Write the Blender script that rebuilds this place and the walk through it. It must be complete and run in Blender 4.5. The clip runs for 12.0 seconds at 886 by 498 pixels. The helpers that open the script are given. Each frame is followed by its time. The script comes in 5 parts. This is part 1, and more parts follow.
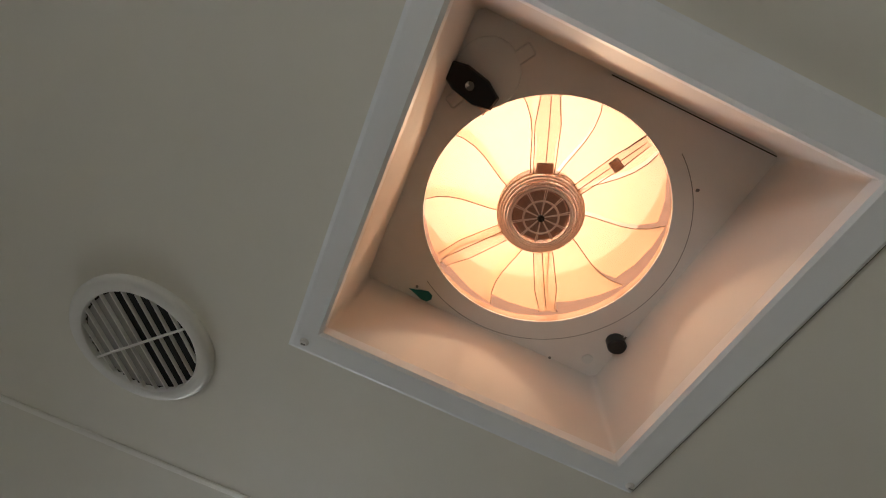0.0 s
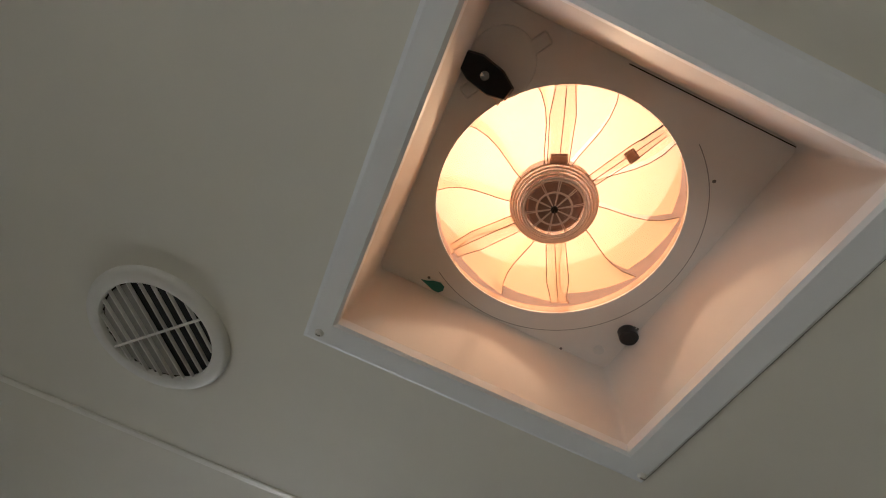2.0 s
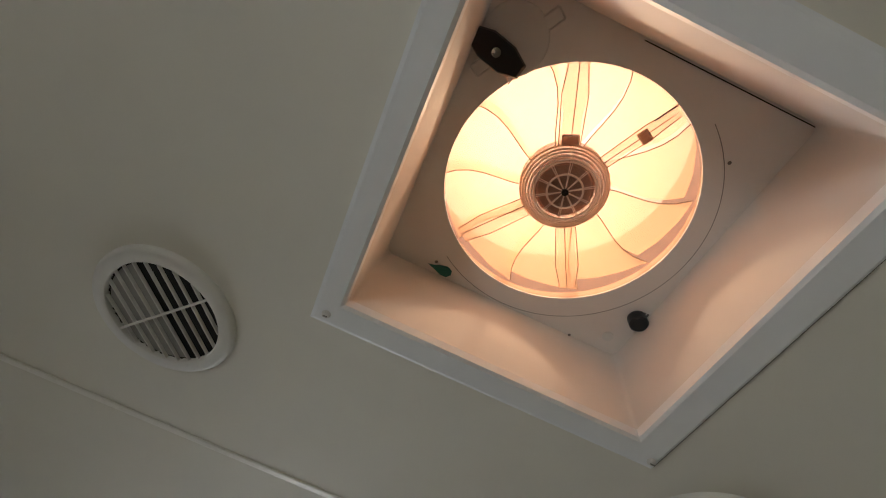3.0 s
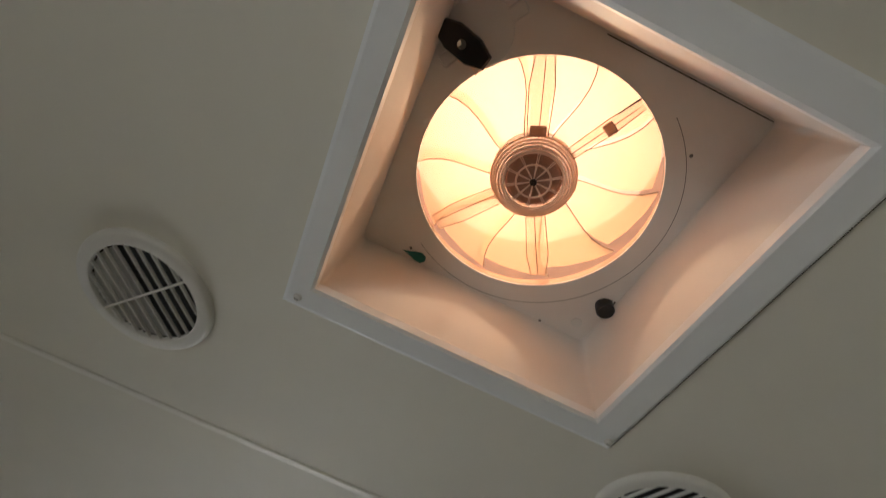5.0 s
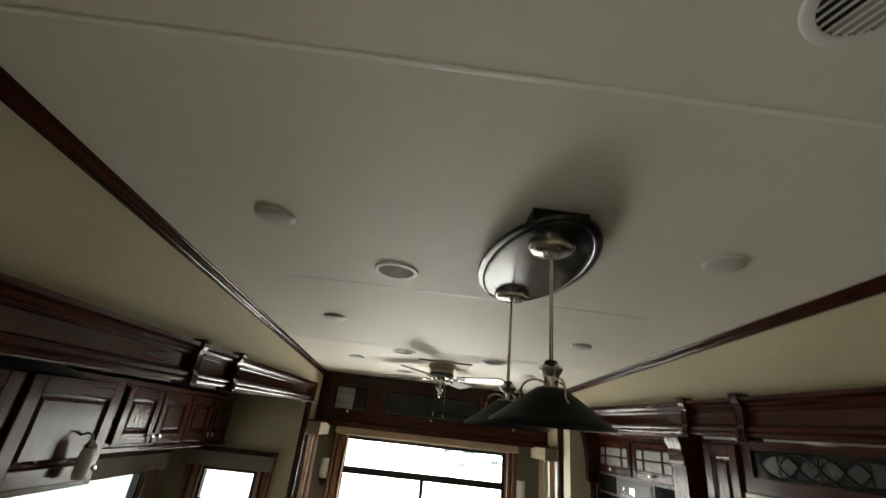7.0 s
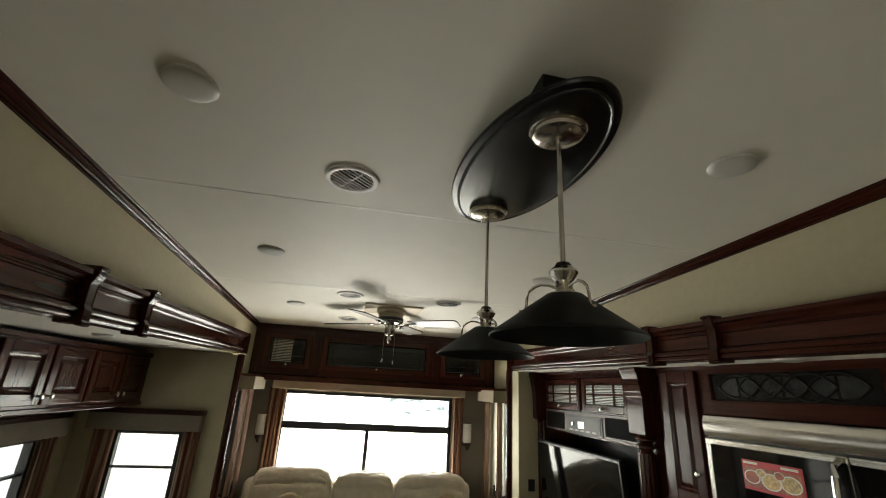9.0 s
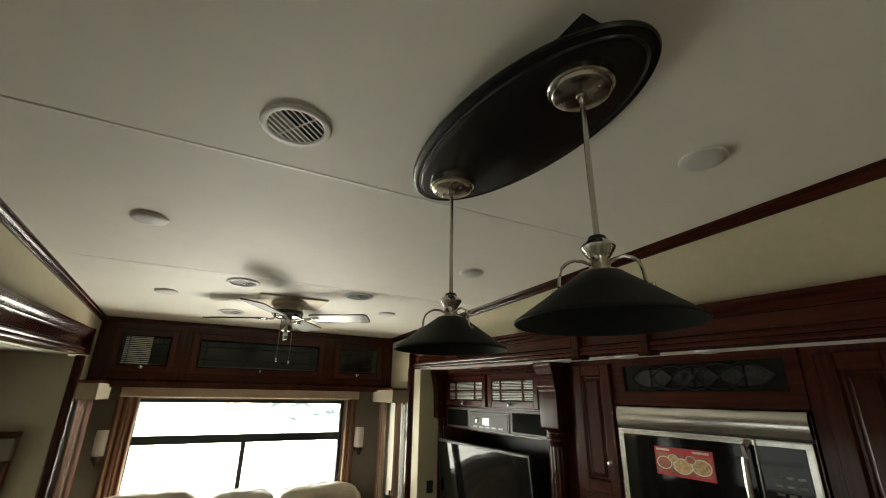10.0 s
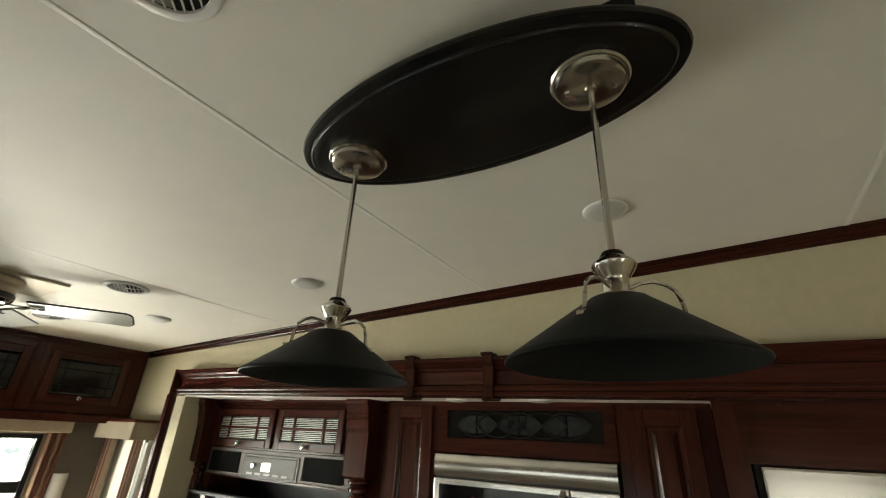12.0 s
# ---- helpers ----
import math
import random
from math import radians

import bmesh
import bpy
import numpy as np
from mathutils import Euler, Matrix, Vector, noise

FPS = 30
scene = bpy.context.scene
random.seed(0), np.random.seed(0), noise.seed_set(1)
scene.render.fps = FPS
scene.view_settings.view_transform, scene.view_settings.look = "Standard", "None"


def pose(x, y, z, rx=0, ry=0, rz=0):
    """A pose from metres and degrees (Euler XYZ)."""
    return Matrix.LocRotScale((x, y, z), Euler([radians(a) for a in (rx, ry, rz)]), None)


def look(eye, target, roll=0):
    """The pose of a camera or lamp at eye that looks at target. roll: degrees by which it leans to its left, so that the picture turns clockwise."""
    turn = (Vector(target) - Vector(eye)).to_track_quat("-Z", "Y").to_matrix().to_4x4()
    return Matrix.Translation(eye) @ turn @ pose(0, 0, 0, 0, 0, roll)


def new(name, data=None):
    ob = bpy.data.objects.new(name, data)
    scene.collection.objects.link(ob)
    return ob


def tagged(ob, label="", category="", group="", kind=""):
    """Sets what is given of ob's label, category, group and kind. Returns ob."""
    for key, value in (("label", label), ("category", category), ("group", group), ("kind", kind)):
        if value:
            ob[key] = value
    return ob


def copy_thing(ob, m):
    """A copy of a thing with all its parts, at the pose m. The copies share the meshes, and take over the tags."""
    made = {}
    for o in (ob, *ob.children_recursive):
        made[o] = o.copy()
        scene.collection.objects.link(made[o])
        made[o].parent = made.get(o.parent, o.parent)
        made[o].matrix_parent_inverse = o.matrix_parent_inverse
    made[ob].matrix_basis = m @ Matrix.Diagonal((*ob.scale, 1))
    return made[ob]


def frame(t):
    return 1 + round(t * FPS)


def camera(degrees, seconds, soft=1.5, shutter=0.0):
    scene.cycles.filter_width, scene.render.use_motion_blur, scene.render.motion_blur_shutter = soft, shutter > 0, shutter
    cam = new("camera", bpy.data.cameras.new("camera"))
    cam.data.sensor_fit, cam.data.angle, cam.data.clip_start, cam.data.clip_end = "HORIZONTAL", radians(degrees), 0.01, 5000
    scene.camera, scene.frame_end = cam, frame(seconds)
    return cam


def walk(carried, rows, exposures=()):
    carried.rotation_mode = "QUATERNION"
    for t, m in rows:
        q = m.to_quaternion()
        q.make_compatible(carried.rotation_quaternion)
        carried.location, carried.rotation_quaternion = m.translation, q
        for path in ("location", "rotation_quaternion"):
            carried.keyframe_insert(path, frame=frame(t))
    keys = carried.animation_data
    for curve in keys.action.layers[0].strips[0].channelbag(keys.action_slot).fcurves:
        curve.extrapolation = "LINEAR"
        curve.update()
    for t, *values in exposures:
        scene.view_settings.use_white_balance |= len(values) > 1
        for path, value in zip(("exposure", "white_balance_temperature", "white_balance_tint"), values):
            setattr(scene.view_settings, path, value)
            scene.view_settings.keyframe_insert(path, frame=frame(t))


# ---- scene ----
cam = camera(92.0, 12.0, soft=1.0, shutter=0.3)
PATH = [
    (0, (0.083, 0.059, 1.924), (0.196, 0.969, 3.702), 18.4),
    (0.5, (0.083, 0.063, 1.923), (0.218, 1.0, 3.685), 17.3),
    (1, (0.069, 0.067, 1.924), (0.195, 1.018, 3.679), 18.8),
    (1.5, (0.08, 0.061, 1.919), (0.184, 0.986, 3.689), 19.0),
    (2, (0.073, 0.061, 1.924), (0.189, 1.019, 3.676), 18.6),
    (2.5, (0.067, 0.062, 1.928), (0.174, 1.042, 3.668), 19.5),
    (3, (0.074, 0.078, 1.922), (0.186, 1.058, 3.662), 19.3),
    (3.2, (0.08, 0.081, 1.922), (0.196, 1.061, 3.662), 19.4),
    (4.8, (0.107, 0.059, 1.923), (0.217, 1.054, 3.655), 20.6),
    (5, (0.107, 0.052, 1.917), (0.233, 1.097, 3.618), 19.8),
    (5.2, (0.117, 0.045, 1.896), (0.238, 1.261, 3.48), 19.8),
    (5.5, (0.12, 0.043, 1.857), (0.157, 1.425, 3.303), 19.0),
    (5.8, (0.109, 0.023, 1.807), (0.012, 1.531, 3.116), 18.0),
    (6, (0.101, 0.021, 1.789), (-0.053, 1.603, 3.003), 17.6),
    (6.2, (0.09, 0.028, 1.762), (-0.094, 1.68, 2.873), 15.4),
    (6.5, (0.07, 0.055, 1.734), (-0.126, 1.769, 2.746), 13.8),
    (6.8, (0.011, 0.112, 1.692), (-0.028, 1.919, 2.547), 8.4),
    (7, (-0.004, 0.133, 1.673), (0.046, 1.971, 2.46), 6.5),
    (7.2, (-0.037, 0.166, 1.643), (0.147, 2.027, 2.353), 4.0),
    (8.8, (-0.069, 0.395, 1.599), (0.276, 2.258, 2.236), 2.4),
    (9, (-0.075, 0.434, 1.606), (0.296, 2.294, 2.242), 3.2),
    (9.5, (-0.151, 0.571, 1.595), (0.504, 2.343, 2.251), 1.1),
    (9.9, (-0.224, 0.694, 1.603), (0.652, 2.368, 2.26), 0.4),
    (10, (-0.231, 0.71, 1.603), (0.667, 2.374, 2.255), 0.9),
    (10.5, (-0.226, 0.837, 1.589), (0.862, 2.367, 2.281), 1.5),
    (11, (-0.219, 0.94, 1.607), (1.037, 2.314, 2.337), 3.5),
    (11.2, (-0.227, 0.984, 1.613), (1.111, 2.264, 2.368), 4.8),
    (11.5, (-0.234, 1.033, 1.617), (1.197, 2.195, 2.392), 4.8),
    (12, (-0.24, 1.093, 1.625), (1.301, 2.072, 2.44), 2.6),
]
walk(cam, [(t, look(eye, target, roll)) for t, eye, target, roll in PATH],
     exposures=[(0, -0.16, 6000, 13), (5.0, -0.16, 6050, 13), (6.6, -0.14, 6400, 11), (8.8, -0.08, 6600, 9), (10.5, 0.03, 6800, 7), (12.0, 0.42, 6750, 7)])

# ---- light ----
world = bpy.data.worlds.new("sky")
scene.world = world
world.use_nodes = True
wn = world.node_tree
sky = wn.nodes.new("ShaderNodeTexSky")
sky.sky_type, sky.sun_disc = 'NISHITA', False
sky.sun_elevation, sky.sun_rotation = radians(40), radians(200)
wn.nodes["Background"].inputs[1].default_value = 0.12
wn.links.new(sky.outputs[0], wn.nodes["Background"].inputs[0])

sun = new("sun", bpy.data.lights.new("sun", 'SUN'))
sun.data.energy, sun.data.angle, sun.data.color = 1.0, radians(12), (1.0, 0.95, 0.87)
sun.matrix_world = look((0, 0, 20), (4, 12, 0))


def window_light(name, eye, target, w, h, watts, color=(1.0, 0.98, 0.95)):
    """The sky's light in a window's opening."""
    d = bpy.data.lights.new(name, 'AREA')
    d.shape, d.size, d.size_y, d.energy, d.color = 'RECTANGLE', w, h, watts, color
    ob = new(name, d)
    ob.matrix_world = look(eye, target)
    return ob


DAY = (1.0, 0.97, 0.87)
window_light("rear_window_light", (0.18, 4.97, 1.16), (0.18, 0, 1.70), 1.72, 0.90, 46, DAY)
rl = bpy.data.objects["rear_window_light"].data
rl.use_nodes = True
rt = rl.node_tree
em = rt.nodes["Emission"]
ge, no, sx = rt.nodes.new("ShaderNodeNewGeometry"), rt.nodes.new("ShaderNodeTexNoise"), rt.nodes.new("ShaderNodeSeparateXYZ")
no.inputs["Scale"].default_value, no.inputs["Detail"].default_value = 14, 5
m1, m2, m3, m4 = [rt.nodes.new("ShaderNodeMapRange") for _ in range(4)]
mu, mv = rt.nodes.new("ShaderNodeMath"), rt.nodes.new("ShaderNodeMath")
mu.operation = mv.operation = 'MULTIPLY'
for m, a, b_, c, d in ((m1, 0.42, 0.60, 0, 1), (m2, 0.66, 0.74, 0, 1), (m3, 0.38, 0.50, 1, 0), (m4, 0, 1, 1.0, 0.05)):
    for key, val in zip(("From Min", "From Max", "To Min", "To Max"), (a, b_, c, d)):
        m.inputs[key].default_value = val
rt.links.new(ge.outputs["Parametric"], no.inputs["Vector"])
rt.links.new(ge.outputs["Parametric"], sx.inputs[0])
rt.links.new(no.outputs["Fac"], m1.inputs["Value"])
rt.links.new(sx.outputs["Y"], m2.inputs["Value"])
rt.links.new(sx.outputs["X"], m3.inputs["Value"])
rt.links.new(m1.outputs[0], mu.inputs[0])
rt.links.new(m2.outputs[0], mu.inputs[1])
rt.links.new(mu.outputs[0], mv.inputs[0])
rt.links.new(m3.outputs[0], mv.inputs[1])
rt.links.new(mv.outputs[0], m4.inputs["Value"])
rt.links.new(m4.outputs[0], em.inputs["Strength"])
tint = rt.nodes.new("ShaderNodeMix")
tint.data_type = 'RGBA'
tint.inputs["A"].default_value, tint.inputs["B"].default_value = (1, 1, 1, 1), (0.62, 0.86, 1.0, 1)
rt.links.new(mv.outputs[0], tint.inputs["Factor"])
rt.links.new(tint.outputs["Result"], em.inputs["Color"])
window_light("slide_end_window_light", (-1.34, 4.12, 1.03), (-1.34, 0, 1.6), 0.55, 0.56, 2.0, DAY)
window_light("dinette_window_light", (-2.02, 3.05, 0.98), (0, 3.05, 2.0), 2.7, 0.60, 7.0, (0.95, 0.98, 0.92))
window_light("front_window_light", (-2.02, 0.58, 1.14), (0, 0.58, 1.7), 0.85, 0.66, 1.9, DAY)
# added lamp at an unseen opening, brightens the front ceiling from the left
window_light("entry_window_light", (-1.02, -0.80, 1.26), (0.6, -0.55, 1.9), 0.54, 0.66, 6.2, DAY)
window_light("side_window_light", (1.47, 4.42, 1.15), (0, 4.42, 1.3), 0.40, 0.85, 0.3, DAY)
window_light("side_window_light", (-1.06, 4.42, 1.15), (0, 4.42, 1.3), 0.40, 0.85, 0.15, DAY)
window_light("roof_vent_light", (0.16, 0.20, 2.95), (0.20, 0.21, 2.2), 0.60, 0.60, 8.6, (1.0, 0.95, 0.80))

# lamp added under the vent's lid to throw orange pools on the collar
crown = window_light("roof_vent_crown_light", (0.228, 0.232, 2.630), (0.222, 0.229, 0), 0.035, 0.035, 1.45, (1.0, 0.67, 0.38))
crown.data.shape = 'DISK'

# ---- materials ----


def material(name, color, rough=0.5, metal=0.0, spread=0.0, scale=30.0, bump=0.0, bump_scale=200.0,
             coat=0.0, stretch=(1, 1, 1), detail=4.0, transmission=0.0, aniso=0.0, spec=0.5):
    """A surface with two scales of variation in its colour and a fine relief."""
    m = bpy.data.materials.new(name)
    m.use_nodes = True
    nt = m.node_tree
    b = nt.nodes["Principled BSDF"]
    b.inputs["Base Color"].default_value = (*color, 1)
    b.inputs["Roughness"].default_value = rough
    b.inputs["Metallic"].default_value = metal
    b.inputs["Coat Weight"].default_value = coat
    b.inputs["Coat Roughness"].default_value = 0.16
    b.inputs["Transmission Weight"].default_value = transmission
    b.inputs["Anisotropic"].default_value = aniso
    b.inputs["Specular IOR Level"].default_value = spec
    tc = nt.nodes.new("ShaderNodeTexCoord")
    mp = nt.nodes.new("ShaderNodeMapping")
    mp.inputs["Scale"].default_value = stretch
    nt.links.new(tc.outputs["Object"], mp.inputs["Vector"])
    if spread:
        n1, n2 = nt.nodes.new("ShaderNodeTexNoise"), nt.nodes.new("ShaderNodeTexNoise")
        n1.inputs["Scale"].default_value, n1.inputs["Detail"].default_value = scale, detail
        n2.inputs["Scale"].default_value, n2.inputs["Detail"].default_value = scale * 0.07, 3
        add = nt.nodes.new("ShaderNodeMath")
        add.operation = 'ADD'
        mid = nt.nodes.new("ShaderNodeMapRange")
        mid.inputs["From Min"].default_value, mid.inputs["From Max"].default_value = 0.65, 1.35
        mid.inputs["To Min"].default_value, mid.inputs["To Max"].default_value = 1 - spread, 1 + spread
        mul = nt.nodes.new("ShaderNodeVectorMath")
        mul.operation = 'SCALE'
        mul.inputs[0].default_value = color
        nt.links.new(mp.outputs[0], n1.inputs["Vector"])
        nt.links.new(mp.outputs[0], n2.inputs["Vector"])
        nt.links.new(n1.outputs["Fac"], add.inputs[0])
        nt.links.new(n2.outputs["Fac"], add.inputs[1])
        nt.links.new(add.outputs[0], mid.inputs["Value"])
        nt.links.new(mid.outputs[0], mul.inputs["Scale"])
        nt.links.new(mul.outputs[0], b.inputs["Base Color"])
        rr = nt.nodes.new("ShaderNodeMapRange")
        rr.inputs["To Min"].default_value, rr.inputs["To Max"].default_value = rough * 0.93, min(1, rough * 1.07)
        nt.links.new(n1.outputs["Fac"], rr.inputs["Value"])
        nt.links.new(rr.outputs[0], b.inputs["Roughness"])
    if bump:
        nb, bp = nt.nodes.new("ShaderNodeTexNoise"), nt.nodes.new("ShaderNodeBump")
        nb.inputs["Scale"].default_value, nb.inputs["Detail"].default_value = bump_scale, 3
        bp.inputs["Strength"].default_value, bp.inputs["Distance"].default_value = bump, 0.002
        nt.links.new(mp.outputs[0], nb.inputs["Vector"])
        nt.links.new(nb.outputs["Fac"], bp.inputs["Height"])
        nt.links.new(bp.outputs[0], b.inputs["Normal"])
    return m


def wood(name, color, stretch, rough=0.18):
    """Stained cherry: fine dark pores and slow figure along the grain."""
    return material(name, color, rough, 0, 0.55, 60, 0.025, 90, 0.0, stretch, 6, spec=0.26)


CHERRY = (0.050, 0.0126, 0.0078)
wood_y = wood("cherry_wood_lengthwise", CHERRY, (1, 0.06, 1))
wood_z = wood("cherry_wood_upright", CHERRY, (1, 1, 0.06))
wood_x = wood("cherry_wood_crosswise", CHERRY, (0.06, 1, 1))
dark_wood = wood("dark_cherry_wood", (0.034, 0.0095, 0.0050), (1, 1, 0.06))
ceiling_mat = material("ceiling_vinyl", (0.77, 0.745, 0.665), 0.68, 0, 0.03, 9, 0.05, 420, spec=0.9)
seam_mat = material("seam_strip_vinyl", (0.86, 0.84, 0.78), 0.35, 0, 0.04, 40)
wall_mat = material("wall_vinyl", (0.47, 0.425, 0.29), 0.6, 0, 0.06, 30, 0.1, 500, spec=0.3)
rear_wall_mat = material("rear_wallpaper", (0.17, 0.15, 0.12), 0.6, 0, 0.08, 40, 0.15, 300)
floor_mat = material("brown_carpet", (0.20, 0.165, 0.125), 0.9, 0, 0.25, 60, 0.4, 400)
# vent's white plastic in three tones: how each part is lit, in its colour
vent_inner = material("plate_tone_white_plastic", (0.80, 0.765, 0.73), 0.45, 0, 0.05, 20, 0.03, 300)
flange_mat = material("flange_tone_white_plastic", (0.84, 0.855, 0.87), 0.5, 0, 0.03, 25, 0.03, 300, spec=0.4)
# the lid's orange light on the throat wall is put into this colour
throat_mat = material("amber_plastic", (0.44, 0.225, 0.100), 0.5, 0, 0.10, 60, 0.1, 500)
plastic = material("white_plastic", (0.74, 0.73, 0.70), 0.38, 0, 0.03, 25, 0.04, 300)
# same vent plastic, toned down against the lid's strong light on the collar
vent_plastic = material("vent_white_plastic", (0.72, 0.705, 0.68), 0.62, 0, 0.03, 25, 0.05, 300, spec=0.25)
damper_mat = material("pale_grey_damper", (0.36, 0.35, 0.33), 0.45, 0, 0.06, 40)
grey_plastic = material("grey_plastic", (0.26, 0.25, 0.235), 0.45, 0, 0.06, 40)
espresso = material("espresso_panel", (0.11, 0.088, 0.074), 0.42, 0, 0.1, 40, spec=0.3)
# near-black in place of shade: duct depth, plate gap, flange shadow
shadow_black = material("black_for_shadow", (0.008, 0.008, 0.0075), 0.8, 0, 0.2, 60)
black_plastic = material("black_plastic", (0.012, 0.012, 0.013), 0.35, 0, 0.1, 60)
black_lacquer = material("black_lacquer", (0.007, 0.007, 0.0068), 0.24, 0, 0.15, 60, 0.03, 150, spec=0.50)
black_metal = material("black_painted_metal", (0.008, 0.0095, 0.009), 0.5, 0, 0.2, 80, 0.1, 260, spec=0.16)
nickel = material("brushed_nickel", (0.60, 0.57, 0.52), 0.20, 1, 0.06, 220)
chrome = material("polished_chrome", (0.65, 0.64, 0.62), 0.1, 1, 0.05, 50)
steel = material("stainless_steel", (0.72, 0.70, 0.66), 0.20, 1, 0.06, 110, 0.06, 30, 0, (0.03, 1, 1))
black_glass = material("black_glass", (0.006, 0.006, 0.0065), 0.06, 0, 0.05, 20, spec=0.35)
cabinet_glass = material("smoked_cabinet_glass", (0.009, 0.0095, 0.009), 0.14, 0, 0.2, 12)
bevel_glass = material("bevelled_grey_glass", (0.020, 0.022, 0.022), 0.25, 0, 0.9, 30, 0.9, 22, spec=0.35)
lead = material("leaded_came", (0.010, 0.010, 0.0097), 0.5, 0, 0.1, 60, spec=0.12)
speaker_cloth = material("black_speaker_cloth", (0.006, 0.006, 0.006), 0.9, 0, 0.2, 90, 0.2, 300, spec=0.1)
frost = material("frosted_glass", (0.62, 0.61, 0.575), 0.5, 0, 0.03, 40, 0.05, 300)
leather = material("cream_leather", (0.64, 0.57, 0.455), 0.30, 0, 0.12, 18, 1.0, 30)
pillow_mat = material("tan_pillow_fabric", (0.50, 0.40, 0.26), 0.85, 0, 0.25, 60, 0.3, 400)
fabric = material("tan_valance_fabric", (0.46, 0.40, 0.30), 0.85, 0, 0.12, 80, 0.25, 600, spec=0.08)
# valance fabric darkened in its colour, as backlit by the window behind
backlit_fabric = material("backlit_valance_fabric", (0.22, 0.19, 0.15), 0.85, 0, 0.12, 80, 0.25, 600, spec=0.08)
pale_fabric = material("pale_valance_fabric", (0.20, 0.172, 0.125), 0.85, 0, 0.1, 80, 0.25, 600, spec=0.08)
blind_mat = material("blind_fabric", (0.72, 0.68, 0.58), 0.8, 0, 0.05, 60, 0.2, 400)
blade_mat = material("whitewashed_blade", (0.30, 0.29, 0.25), 0.32, 0, 0.12, 40, 0.04, 100, 0.2, (0.1, 1, 1))
frame_black = material("black_aluminium", (0.015, 0.015, 0.016), 0.4, 0.3, 0.1, 60)
bronze_plate = material("antique_brass_plate", (0.46, 0.40, 0.31), 0.35, 0.5, 0.1, 60)
bronze = material("dark_bronze", (0.03, 0.022, 0.016), 0.4, 0.8, 0.2, 60)
red_card = material("red_printed_card", (0.55, 0.03, 0.035), 0.4, 0, 0.08, 50)
food_a = material("printed_food_tan", (0.74, 0.48, 0.22), 0.45, 0, 0.5, 90)
food_c = material("printed_food_red", (0.38, 0.10, 0.05), 0.45, 0, 0.7, 120)
food_b = material("printed_plate_white", (0.75, 0.70, 0.60), 0.45, 0, 0.2, 60)
silver = material("silver_panel", (0.065, 0.064, 0.061), 0.45, 0.1, 0.08, 60, spec=0.3)
pane_stripe_mat = material("pale_pane_stripe", (0.42, 0.41, 0.38), 0.4, 0, 0.08, 60)
screen = material("glossy_display_window", (0.60, 0.60, 0.58), 0.15, 0.8, 0.1, 40)
teal = material("teal_ink", (0.01, 0.16, 0.14), 0.5, 0, 0.1, 60)
ink = material("grey_ink", (0.18, 0.17, 0.16), 0.6, 0, 0.1, 60)
motor_mat = material("smoked_motor_plastic", (0.36, 0.21, 0.16), 0.35, 0, 0.2, 60)


def stripes(name, a, b, axis, freq):
    """A woven stripe across one axis."""
    m = material(name, a, 0.85, 0, 0, 1, 0.25, 500)
    nt = m.node_tree
    bs = nt.nodes["Principled BSDF"]
    tc, sp = nt.nodes.new("ShaderNodeTexCoord"), nt.nodes.new("ShaderNodeSeparateXYZ")
    mu, si = nt.nodes.new("ShaderNodeMath"), nt.nodes.new("ShaderNodeMath")
    mu.operation, si.operation = 'MULTIPLY', 'SINE'
    mu.inputs[1].default_value = freq
    mr, mx = nt.nodes.new("ShaderNodeMapRange"), nt.nodes.new("ShaderNodeMix")
    mr.inputs["From Min"].default_value, mr.inputs["From Max"].default_value = -0.2, 0.2
    mx.data_type = 'RGBA'
    mx.inputs["A"].default_value, mx.inputs["B"].default_value = (*a, 1), (*b, 1)
    nt.links.new(tc.outputs["Object"], sp.inputs[0])
    nt.links.new(sp.outputs[axis], mu.inputs[0])
    nt.links.new(mu.outputs[0], si.inputs[0])
    nt.links.new(si.outputs[0], mr.inputs["Value"])
    nt.links.new(mr.outputs[0], mx.inputs["Factor"])
    nt.links.new(mx.outputs["Result"], bs.inputs["Base Color"])
    return m


curtain_x = stripes("striped_curtain", (0.150, 0.052, 0.028), (0.24, 0.155, 0.10), 0, 110)
curtain_y = stripes("striped_side_curtain", (0.115, 0.044, 0.025), (0.21, 0.14, 0.09), 1, 110)

glass = bpy.data.materials.new("window_glass")
glass.use_nodes = True
gb = glass.node_tree.nodes["Principled BSDF"]
gb.inputs["Base Color"].default_value = (0.95, 0.97, 0.97, 1)
gb.inputs["Roughness"].default_value = 0.01
gb.inputs["Transmission Weight"].default_value = 1.0
gb.inputs["IOR"].default_value = 1.05


